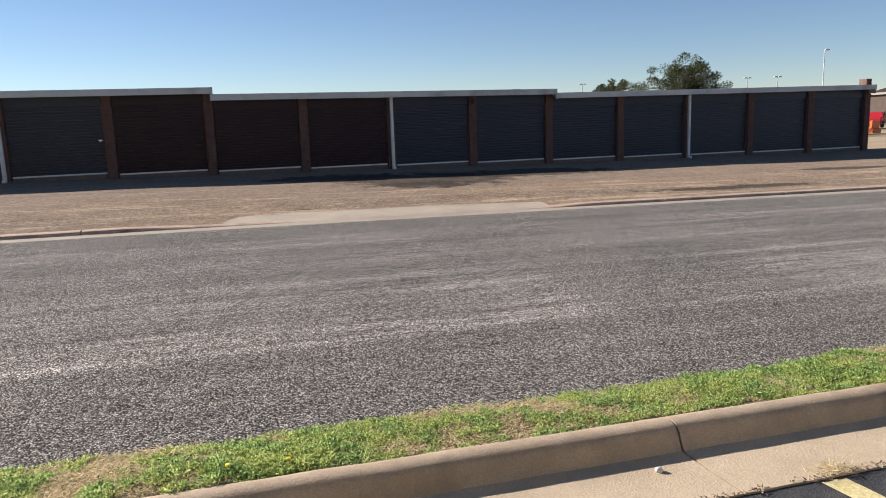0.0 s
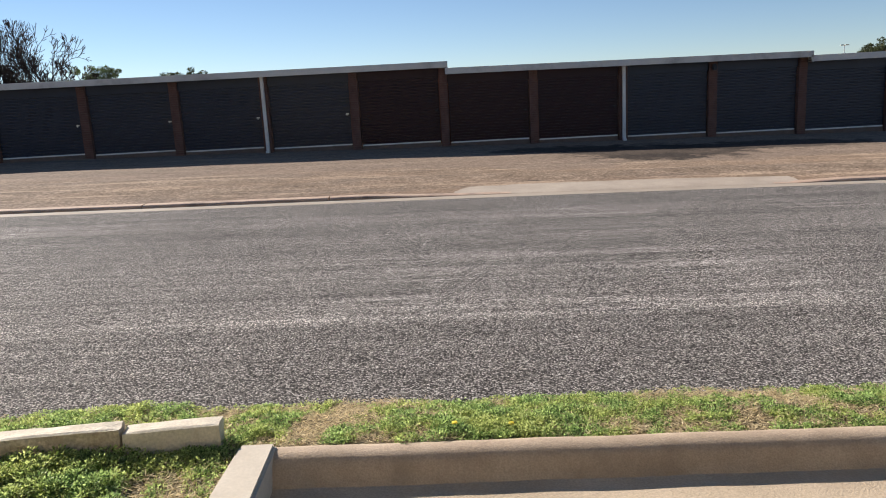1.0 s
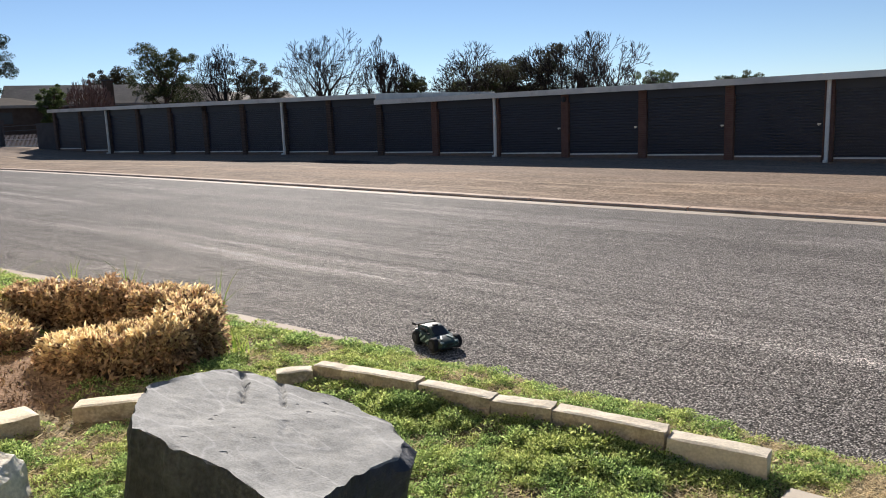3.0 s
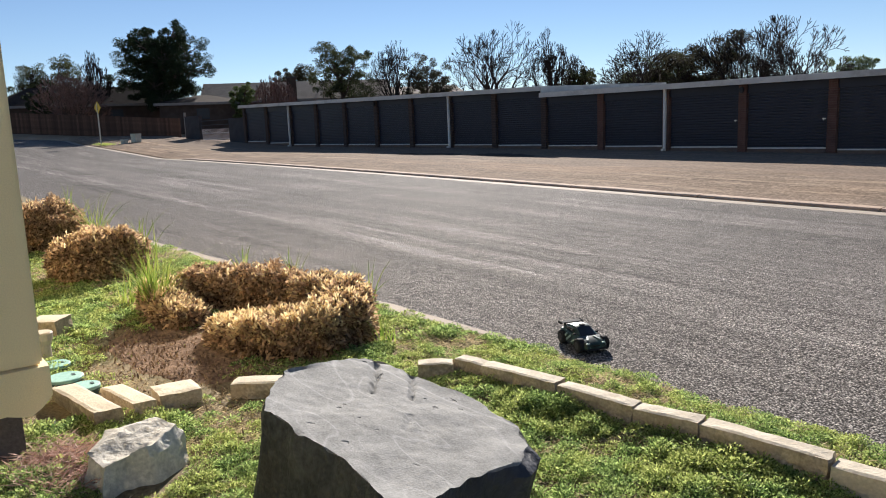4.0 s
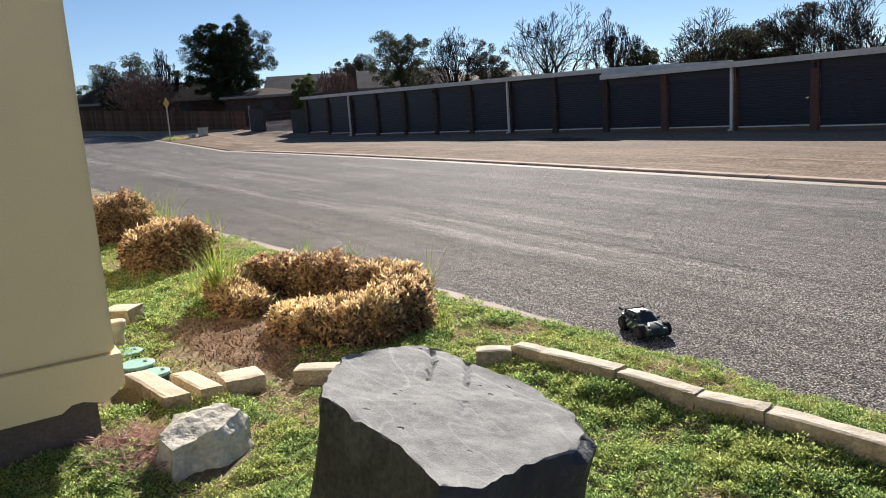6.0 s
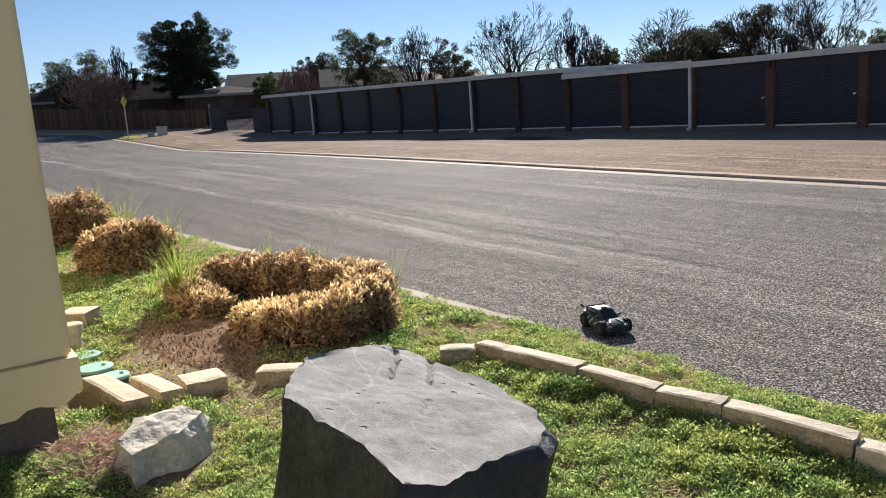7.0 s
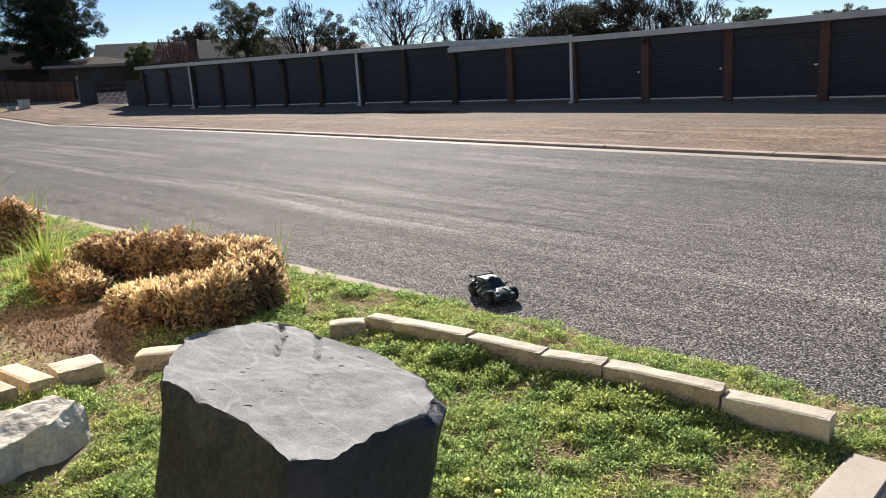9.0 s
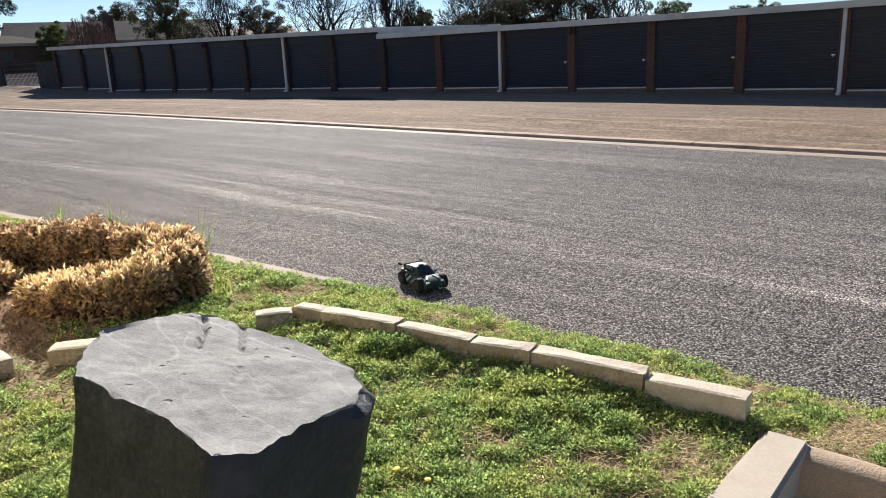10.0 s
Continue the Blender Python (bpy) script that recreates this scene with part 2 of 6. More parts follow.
def apron_material():
    """Worn concrete and sandy gravel: pale tan, rusty patches, dark oil stains stretched along the row."""
    m = material("sandy gravel apron", (0.2, 0.147, 0.104), (0.3, 0.228, 0.165), 1.1, 0.92, 0.7, 20, 0.4, stain=(0.19, 0.14, 0.1), stain_scale=0.3, bump_dist=0.02)
    nt = m.node_tree
    n, l = nt.nodes, nt.links
    p = n["Principled BSDF"]
    p.inputs["Specular IOR Level"].default_value, p.inputs["Diffuse Roughness"].default_value = 0.03, 0.12
    col = p.inputs["Base Color"].links[0].from_socket
    co = n.new("ShaderNodeTexCoord")
    for sx, sy, lo, hi, tone, amount in ((0.12, 0.45, 0.46, 0.6, (0.3, 0.21, 0.142), 0.7), (0.2, 1.1, 0.52, 0.6, (0.2, 0.155, 0.12), 0.6), (0.22, 1.3, 0.63, 0.67, (0.06, 0.05, 0.045), 0.8), (0.25, 2.4, 0.53, 0.64, (0.46, 0.345, 0.24), 0.75)):
        mp = n.new("ShaderNodeMapping")
        mp.inputs["Scale"].default_value = (sx, sy, 1)
        mp.inputs["Location"].default_value = (sx * 31 + lo * 40, sy * 17, 0)
        l.new(co.outputs["Object"], mp.inputs["Vector"])
        t = n.new("ShaderNodeTexNoise")
        t.inputs["Scale"].default_value, t.inputs["Detail"].default_value, t.inputs["Roughness"].default_value = 1.0, 8, 0.7
        l.new(mp.outputs[0], t.inputs["Vector"])
        r = n.new("ShaderNodeMapRange")
        r.inputs["From Min"].default_value, r.inputs["From Max"].default_value, r.inputs["To Max"].default_value = lo, hi, amount
        l.new(t.outputs["Fac"], r.inputs["Value"])
        mx = n.new("ShaderNodeMix")
        mx.data_type = "RGBA"
        l.new(r.outputs[0], mx.inputs[0])
        l.new(col, mx.inputs[6])
        mx.inputs[7].default_value = rgb(tone)
        col = mx.outputs[2]
    # grey worn concrete nearer the doors, and oil on it
    sep = n.new("ShaderNodeSeparateXYZ")
    l.new(co.outputs["Object"], sep.inputs[0])
    wob = n.new("ShaderNodeTexNoise")
    wob.inputs["Scale"].default_value, wob.inputs["Detail"].default_value = 0.35, 6
    l.new(co.outputs["Object"], wob.inputs["Vector"])

    def blend(socket, lo, hi, amount, tone, col):
        r = n.new("ShaderNodeMapRange")
        r.inputs["From Min"].default_value, r.inputs["From Max"].default_value, r.inputs["To Max"].default_value = lo, hi, amount
        l.new(socket, r.inputs["Value"])
        mx = n.new("ShaderNodeMix")
        mx.data_type = "RGBA"
        l.new(r.outputs[0], mx.inputs[0])
        l.new(col, mx.inputs[6])
        mx.inputs[7].default_value = rgb(tone)
        return mx.outputs[2]

    ma = n.new("ShaderNodeMath")
    ma.operation = "MULTIPLY_ADD"
    ma.inputs[1].default_value = 7.0
    l.new(wob.outputs["Fac"], ma.inputs[0])
    l.new(sep.outputs["Y"], ma.inputs[2])
    col = blend(ma.outputs[0], 19.6, 20.3, 0.6, (0.22, 0.17, 0.132), col)
    for cx, cy, rx, ry in ((5.3, 19.2, 2.6, 2.2), (8.6, 19.9, 3.2, 1.3), (3.2, 20.6, 2.2, 1.2), (5.0, 17.6, 1.2, 0.9), (11.0, 14.2, 2.6, 0.25), (-24.0, 18.0, 2.2, 0.8), (-20.5, 18.6, 1.8, 0.8), (17.5, 17.0, 1.8, 0.4)):
        v = n.new("ShaderNodeVectorMath")
        v.operation = "SUBTRACT"
        v.inputs[1].default_value = (cx, cy, 0)
        l.new(co.outputs["Object"], v.inputs[0])
        s = n.new("ShaderNodeVectorMath")
        s.operation = "MULTIPLY"
        s.inputs[1].default_value = (1 / rx, 1 / ry, 0)
        l.new(v.outputs[0], s.inputs[0])
        ln = n.new("ShaderNodeVectorMath")
        ln.operation = "LENGTH"
        l.new(s.outputs[0], ln.inputs[0])
        fine = n.new("ShaderNodeTexNoise")
        fine.inputs["Scale"].default_value, fine.inputs["Detail"].default_value, fine.inputs["Roughness"].default_value = 1.6, 8, 0.75
        l.new(co.outputs["Object"], fine.inputs["Vector"])
        mm = n.new("ShaderNodeMath")
        mm.operation = "MULTIPLY_ADD"
        mm.inputs[1].default_value = 2.7
        l.new(fine.outputs["Fac"], mm.inputs[0])
        l.new(ln.outputs["Value"], mm.inputs[2])
        col = blend(mm.outputs[0], 2.45, 2.1, 0.8, (0.05, 0.042, 0.036), col)
    # loose stones
    vo = n.new("ShaderNodeTexVoronoi")
    vo.inputs["Scale"].default_value = 16
    l.new(co.outputs["Object"], vo.inputs["Vector"])
    sp = n.new("ShaderNodeSeparateColor")
    l.new(vo.outputs["Color"], sp.inputs[0])
    sr = n.new("ShaderNodeMapRange")
    sr.inputs["To Min"].default_value, sr.inputs["To Max"].default_value = 0.8, 1.25
    l.new(sp.outputs[0], sr.inputs["Value"])
    ss = n.new("ShaderNodeVectorMath")
    ss.operation = "SCALE"
    l.new(col, ss.inputs[0])
    l.new(sr.outputs[0], ss.inputs["Scale"])
    l.new(ss.outputs[0], p.inputs["Base Color"])
    return m


M_ROAD = asphalt_material()
M_APRON = apron_material()
M_KERB = material("old kerb concrete", (0.38, 0.265, 0.19), (0.49, 0.355, 0.26), 2, 0.9, 0.5, 60, 0.2, stain=(0.17, 0.125, 0.095), stain_scale=1.2)
M_SOIL = material("lawn soil", (0.15, 0.115, 0.06), (0.26, 0.2, 0.11), 1.6, 0.95, 0.8, 50, 0.4, stain=(0.1, 0.13, 0.035), stain_scale=1.1)


def soft(a, s):
    return s * math.log(1 + math.exp(max(-40.0, min(40.0, a / s))))


def near_line(x):
    """The lawn's edge along the road, which bends away on one side."""
    return 3.95 - 0.09 * soft(-3.0 - x, 1.2) - 0.04 / (1 + math.exp(-(x + 1.0) / 0.4))


def far_line(x):
    return 12.3 + 0.5 / (1 + math.exp(-(x + 3) / 2.5))


def front_line(x):
    """The front of the storage buildings: straight, then turned by five degrees."""
    return 23.3 - 0.089 * soft(-9.5 - x, 1.5)


def ground_z(x, y):
    return zt(max(-80, min(60, x))) - 0.30


bm = bmesh.new()
xs = [-3000, -1200, -500, -250, -150, -110, -90] + span(-80, 60, 4) + [80, 110, 160, 300, 600, 1300, 3000]
ys = [-1500, -500, -200, -90, -50, -30] + span(-20, 60, 4) + [75, 95, 130, 200, 350, 700, 1500, 3000]
strip(bm, xs, ys, ground_z)
tagged(part("ground", bm, M_EARTH), "dry brown earth reaching to the horizon", "ground", kind="structure")


def road_z(x, y):
    y0, y1 = near_line(x), far_line(x)
    s = max(0.0, min(1.0, (y - y0) / (y1 - y0)))
    return zt(x) - 0.045 - 0.055 * s + 0.05 * math.sin(math.pi * s)


def near_edge(x):
    return near_line(x) + 0.035 * noise.noise(Vector((x * 1.7, 3.1, 0))) + 0.02 * noise.noise(Vector((x * 6, 9.1, 0)))


def between(f, g, n):
    return [lambda x, k=k: f(x) + (g(x) - f(x)) * k / n for k in range(n + 1)]


bm = bmesh.new()
strip(bm, span(-70, -14, 1.0) + span(-13.8, 8, 0.2) + span(9, 70, 1.0), between(near_edge, far_line, 10), road_z)
strip(bm, span(-70, -56, 1.0), [-60, -30, -15, -6, 0, 3, lambda x: near_edge(x) - 0.002], lambda x, y: road_z(x, y) - 0.004)
tagged(part("road", bm, M_ROAD, smooth=True), "grey chip-seal asphalt street with pale worn streaks, sun glint in their colour", "road", kind="structure")

DROP0, DROP1, DROPL = 0.2, 6.0, -37.0     # where the far kerb drops


def kerb_h(x):
    """How far the far kerb stands above the gutter."""
    h = min(1.0, max(0.0, (DROP0 - x) / 1.6)) if x < 3 else min(1.0, max(0.0, (x - DROP1) / 0.9))
    if x < DROPL + 1:
        h = max(0.0, min(1.0, x - DROPL))
    return h


bm = bmesh.new()
strip(bm, span(-62, 70, 1.0), [lambda x: far_line(x) - 0.02, lambda x: far_line(x) + 0.26], lambda x, y: zt(x) - 0.096 + 0.05 * (y - far_line(x)))
tagged(part("gutter", bm, M_GUTTER), "pale concrete gutter strip along the far kerb", "gutter", kind="structure")


# the far kerb: single cast lengths with open joints
KERB = thing("kerb", (0, 0, 0), "weathered brown concrete kerb with open joints along the far side", "kerb", kind="structure")
stops = span(-37, 1.0, 3.05) + [None] + span(5.6, 66, 3.05)
for xa, xb in zip(stops, stops[1:]):
    if xa is None or xb is None:
        continue
    bm = bmesh.new()
    rows = []
    for x in span(xa + 0.012, xb - 0.012, 0.3):
        h, y = 0.012 + 0.042 * kerb_h(x), far_line(x) + 0.24
        z = zt(x) - 0.085
        w = 0.01 * noise.noise(Vector((x * 0.9, 5, 0)))
        sect = ((0.0, -0.1), (0.02, h * 0.5), (0.05, h * 0.88), (0.09, h), (0.24, h + 0.004), (0.255, h - 0.02), (0.255, -0.1))
        rows.append([bm.verts.new((x, y + a + w, z + b + w * 0.6)) for a, b in sect])
    for a, b in zip(rows, rows[1:]):
        for k in range(len(a) - 1):
            bm.faces.new((a[k], b[k], b[k + 1], a[k + 1]))
    bm.faces.new(rows[0])
    bm.faces.new(rows[-1][::-1])
    part("kerb_length", bm, M_KERB, KERB)

# lowered kerb: a broad pale concrete crossing
bm = bmesh.new()
strip(bm, span(0.0, 6.2, 0.4), [lambda x: far_line(x) + 0.25, lambda x: far_line(x) + 0.75, lambda x: far_line(x) + 1.15 - 0.09 * max(0, x - 4)], lambda x, y: zt(x) - 0.075 + 0.06 * (y - far_line(x) - 0.33))
tagged(part("crossing", bm, M_GUTTER), "pale concrete vehicle crossing at the lowered kerb", "crossing", kind="structure")


def apron_z(x, y):
    y0 = far_line(x) + 0.5
    low = zt(x) - 0.085 + 0.042 * kerb_h(x)
    s = max(0.0, min(1.0, (y - y0) / (front_line(x) - y0)))
    k = min(1.0, s * 6)
    return low * (1 - k) + (zt(x) + 0.03 + 0.10 * s) * k + 0.025 * noise.noise(Vector((x * 0.3, y * 0.4, 0)))


bm = bmesh.new()
strip(bm, span(-64, 70, 0.6), between(lambda x: far_line(x) + 0.45, lambda x: front_line(x) + 0.6, 24), apron_z)
tagged(part("apron", bm, M_APRON, smooth=True), "sandy gravel and worn concrete apron before the storage units", "apron", kind="structure")

# long cracks in the road, a few millimetres proud with their tar
M_TAR = material("crack tar", (0.05, 0.046, 0.043), (0.08, 0.073, 0.068), 20, 0.9, 0.5, 80, 0.2)
for i, (x0, y0, x1, y1) in enumerate(((-30, 7.5, -6, 6.5), (-9, 6.0, 14, 7.4), (-14, 9.0, -7.5, 8.2), (-12.5, 6.9, -9.0, 8.6), (4, 8.9, 20, 9.6), (-3, 5.3, 6, 5.6))):
    bm = bmesh.new()
    prev = None
    for k, x in enumerate(span(x0, x1, 0.12)):
        y = y0 + (y1 - y0) * (x - x0) / (x1 - x0) + 0.16 * noise.noise(Vector((x * 0.5, i * 7.0, 0))) + 0.09 * noise.noise(Vector((x * 3, i * 7.0, 3)))
        w = max(0.0, 0.003 + 0.011 * noise.noise(Vector((x * 1.3, i, 8))))
        row = (bm.verts.new((x, y - w, road_z(x, y) + 0.003)), bm.verts.new((x, y + w, road_z(x, y) + 0.003)))
        if prev and w > 0.002:
            bm.faces.new((prev[0], row[0], row[1], prev[1]))
        prev = row
    tagged(part("road_crack", bm, M_TAR), "thin dark crack wandering along the asphalt", "crack", kind="structure")

# ---- the storage units ----
PITCH, FRONT = 2.74, 23.3
DEEP = 9.0


def corrugated(w, h, step=0.085, depth=0.02):
    bm = bmesh.new()
    n = int(h / step)
    prev = None
    prof = []
    for i in range(n):
        z = i * h / n
        s = h / n
        prof += [(0, z), (0, z + s * 0.55), (depth, z + s * 0.65), (depth, z + s * 0.92)]
    prof.append((0, h))
    for y, z in prof:
        a, b = bm.verts.new((-w / 2, y, z)), bm.verts.new((w / 2, y, z))
        if prev:
            bm.faces.new((prev[0], prev[1], b, a))
        prev = (a, b)
    return bm


# first bay, last bay, roof edge height at both ends
SECTIONS = [(-17, -8, 3.30, 2.96), (-8, 0, 2.70, 2.655), (0, 4, 2.46, 2.38), (4, 9, 2.25, 2.25)]
RED = (-1, 0, 1)
BEND = math.atan(0.089)


def bend(v):
    """Turns all that stands left of the fourth bay by five degrees about the front corner there."""
    if v[0] < -9.5:
        dx, dy = v[0] + 9.5, v[1] - FRONT
        return Vector((-9.5 + dx * math.cos(BEND) - dy * math.sin(BEND), FRONT + dx * math.sin(BEND) + dy * math.cos(BEND), v[2]))
    return Vector(v)


def bent(bm):
    for v in bm.verts:
        v.co = bend(v.co)
    return bm


def bend_m(x, y, z):
    return Matrix.Translation(bend((x, y, z))) @ Matrix.Rotation(BEND if x < -9.5 else 0.0, 4, "Z")


def base_z(x):
    """The doors' sills."""
    return zt(x) + 0.235

SPOUTS = (-15, -10, -6, -2, 2, 6)
LAMPS = (-12, -5, 3)


def brick_pillar(x, top, parent, mat):
    """A pillar of single bricks in stretcher bond, with its mortar core."""
    z0 = zt(x) + 0.02
    w, y0 = 0.26, FRONT - 0.06
    ob = part("pillar", bent(boxes((x - w / 2 + 0.008, x + w / 2 - 0.008, y0 + 0.008, FRONT + 0.3, z0, top))), M_MORTAR, parent, "narrow pillar of brown-red brick")
    bm = bmesh.new()
    course = 0.068
    n = int((top - z0) / course)
    for i in range(n):
        z = z0 + i * course
        cuts = [-w / 2, -w / 2 + 0.175, w / 2] if i % 2 else [-w / 2, -w / 2 + 0.085, w / 2]
        for a, b in zip(cuts, cuts[1:]):
            box(bm, x + a + 0.004, x + b - 0.004, y0 + random.uniform(-0.002, 0.003), FRONT + 0.1, z + 0.005, z + course - 0.005)
    part("brickwork", bent(bm), mat, ob)
    return ob


M_BRICK_DARK = material("dark brown brick of the far pillars", (0.045, 0.031, 0.028), (0.08, 0.055, 0.048), 5, 0.85, 0.3, 80, 0.2)
M_BRICK_ISLAND = material("brick of the pillars", (0.095, 0.048, 0.038), (0.16, 0.082, 0.064), 5, 0.85, 0.3, 80, 0.2)


def roller_door(k, floor, head, parent):
    x = (k + 0.5) * PITCH
    red = k in RED
    h = head - floor - 0.05
    bm = corrugated(PITCH - 0.3, h)
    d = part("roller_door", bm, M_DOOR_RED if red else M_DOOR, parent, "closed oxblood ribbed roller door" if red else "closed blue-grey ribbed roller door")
    d.matrix_basis = bend_m(x, FRONT + 0.06, floor + 0.05)
    bar = part("bottom_bar", boxes((-PITCH / 2 + 0.16, PITCH / 2 - 0.16, -0.025, 0.02, -0.045, 0.0), bevel=0.006), M_WHITE, d, "pale metal bottom bar")
    if k not in (-17, -14):
        lb = boxes((PITCH / 2 - 0.3, PITCH / 2 - 0.2, -0.035, 0.0, h * 0.47, h * 0.47 + 0.035), (PITCH / 2 - 0.265, PITCH / 2 - 0.245, -0.045, -0.015, h * 0.47 - 0.035, h * 0.47 + 0.045), bevel=0.005)
        part("latch", lb, M_STEEL if -7 < k < -1 else M_DARKTRIM, d, "bright steel slide latch" if -7 < k < -1 else "dull dark slide latch")
    part("bolt", boxes((-PITCH / 2 + 0.18, -PITCH / 2 + 0.22, -0.03, 0.0, h - 0.03, h + 0.01), bevel=0.008), M_WHITE, d)
    return d




def long_box(bm, x0, x1, *rest):
    """A box along the row, in two lengths where the row bends."""
    if x0 < -9.5 < x1:
        return box(bm, x0, -9.502, *rest) + box(bm, -9.498, x1, *rest)
    return box(bm, x0, x1, *rest)


for si, (k0, k1, ta, tb) in enumerate(SECTIONS):
    xa, xb = k0 * PITCH, k1 * PITCH
    if si:
        xa += 0.1
    if si < 3:
        xb += 0.1
    unit = thing("storage_building", (0, 0, 0), "long low storage building with blue-grey roller doors and brick pillars" if si != 2 else "low storage building with oxblood and blue-grey roller doors", "storage building", "row of storage buildings")

    def top_at(x, xa=xa, xb=xb, ta=ta, tb=tb):
        return ta + (tb - ta) * (x - xa) / (xb - xa)
    # roof sheet with a slight fall to the back, and its fascia
    bm = bmesh.new()
    for y0, y1, dz1 in ((FRONT - 0.36, FRONT + DEEP, 0.24),):
        strip(bm, [xa - 0.02] + [q for q in (-9.51, -9.49) if xa < q < xb] + [xb + 0.02], [y0, y1], lambda x, y: top_at(x) + (dz1 if y > y0 else 0.0))
    bmesh.ops.solidify(bm, geom=bm.faces[:], thickness=0.04)
    part("roof", bent(bm), M_ROOFMETAL, unit, "pale grey metal roof")
    # the board that closes the roof's end, rising to the back
    bm = bmesh.new()
    for v in box(bm, xb + 0.025, xb + 0.055, FRONT - 0.36, FRONT + DEEP, -0.32, 0.012):
        v.co.z += tb + 0.24 * (v.co.y - FRONT + 0.36) / (DEEP + 0.36)
    part("rake_board", bent(bm), M_FASCIA, unit, "grey metal board along the roof's end")
    bm = bmesh.new()
    for s in (0.17,):
        vs = long_box(bm, xa - 0.03, xb + 0.03, FRONT - 0.40, FRONT - 0.365, -s, 0.012)
        for v in vs:
            v.co.z += top_at(v.co.x)
    part("fascia", bent(bm), M_FASCIA, unit, "grey metal fascia board")
    bm = bmesh.new()
    vs = long_box(bm, xa, xb, FRONT - 0.35, FRONT - 0.02, -0.16, -0.13)
    for v in vs:
        v.co.z += top_at(v.co.x)
    part("soffit", bent(bm), M_DARKTRIM, unit)
    bm = bmesh.new()
    vs = long_box(bm, xa, xb, FRONT + DEEP - 0.2, FRONT + DEEP - 0.02, -3.6, 0.18) + box(bm, xa, xa + 0.14, FRONT + 0.32, FRONT + DEEP - 0.2, -3.6, -0.06) + box(bm, xb - 0.14, xb, FRONT + 0.32, FRONT + DEEP - 0.2, -3.6, -0.06)
    for v in vs:
        v.co.z += top_at(v.co.x)
    part("wall", bent(bm), M_BRICK, unit, "brown brick back and side walls")
    for k in range(k0, k1):
        x = (k + 0.5) * PITCH
        floor = base_z(x)
        head = top_at(x) - 0.40
        bm = boxes((x - PITCH / 2 + 0.15, x + PITCH / 2 - 0.15, FRONT + 0.02, FRONT + 0.3, zt(x) - 0.2, floor), bevel=0.01)
        part("sill", bent(bm), M_MORTAR, unit, "worn concrete door sill")
        roller_door(k, floor, head, unit)
        bm = bmesh.new()
        vs = box(bm, x - PITCH / 2 + 0.13, x + PITCH / 2 - 0.13, FRONT + 0.02, FRONT + 0.12, 0, 1)
        for v in vs:
            v.co.z = head - 0.03 if v.co.z < 0.5 else top_at(v.co.x) - 0.15
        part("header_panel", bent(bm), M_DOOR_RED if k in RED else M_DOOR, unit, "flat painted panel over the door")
    for k in range(k0 + (1 if si else 0), k1 + 1):
        x = k * PITCH
        brick_pillar(x, top_at(x) - 0.13 if k < 9 else top_at(x) + 0.25, unit, M_BRICK_DARK if si == 0 else M_BRICK_ISLAND)
        if k in SPOUTS:
            bm = boxes((x - 0.05, x + 0.05, FRONT - 0.16, FRONT - 0.07, zt(x) + 0.12, top_at(x) - 0.12), bevel=0.012)
            box(bm, x - 0.05, x + 0.05, FRONT - 0.28, FRONT - 0.1, zt(x) + 0.1, zt(x) + 0.2, bevel=0.012)
            part("downspout", bent(bm), M_WHITE, unit, "white rain downspout")
        if k in LAMPS:
            bm = boxes((x - 0.07, x + 0.07, FRONT - 0.2, FRONT - 0.065, top_at(x) - 0.42, top_at(x) - 0.24), bevel=0.03)
            part("wall_lamp", bent(bm), M_DARKTRIM, unit, "small unlit wall lamp")

# ---- near side: lawn, parking kerb, house wall, stones ----
def border_bank(x, y):
    """The turf swells a little before the border stones."""
    d = 3.405 + 0.145 * (x + 1.535) - y
    along = max(0.0, min(1.0, (x + 4.1) / 0.3)) * max(0.0, min(1.0, (-1.2 - x) / 0.7))
    return 0.036 * along * math.exp(-((d - 0.1) / 0.14) ** 2)


def lawn_z(x, y):
    return zt(x) + border_bank(x, y) + 0.025 * noise.noise(Vector((x * 1.1, y * 1.1, 2.0))) + 0.012 * noise.noise(Vector((x * 4, y * 4, 7.0))) - 0.03 * max(0.0, min(1.0, (y - near_line(x) + 0.25) / 0.25))


KERB_Y, ARM_X = 3.345, -1.14
bm = bmesh.new()
strip(bm, span(-66, -16, 2.5) + span(-15, ARM_X - 0.085, 0.12), [-40, -20, -12, -6, -4, -2] + span(-1.5, 3.2, 0.13)[:-1] + between(lambda x: 3.2, near_edge, 5), lawn_z)
strip(bm, span(ARM_X - 0.085, 9, 0.12) + span(10, 66, 2.0), between(lambda x: KERB_Y - 0.01, near_edge, 6), lawn_z)
tagged(part("lawn", bm, M_SOIL, smooth=True), "weedy lawn soil with brown bare patches", "lawn", kind="structure")

M_LOT = material("parking asphalt", (0.035, 0.035, 0.037), (0.06, 0.06, 0.062), 4, 0.85, 0.7, 110, 0.4, stain=(0.1, 0.095, 0.085), stain_scale=3)
M_YELLOW = material("worn yellow paint", (0.55, 0.45, 0.2), (0.66, 0.57, 0.33), 6, 0.7, 0.3, 70, 0.25, stain=(0.12, 0.11, 0.09), stain_scale=9)
M_PAN = material("kerb pan concrete", (0.42, 0.33, 0.225), (0.51, 0.405, 0.285), 1.8, 0.88, 0.35, 90, 0.14, stain=(0.38, 0.3, 0.21), stain_scale=1.0)
M_SMOOTH = material("smooth formed concrete", (0.47, 0.41, 0.32), (0.53, 0.465, 0.37), 1.2, 0.8, 0.12, 60, 0.06, stain=(0.36, 0.3, 0.23), stain_scale=0.9)
bm = bmesh.new()
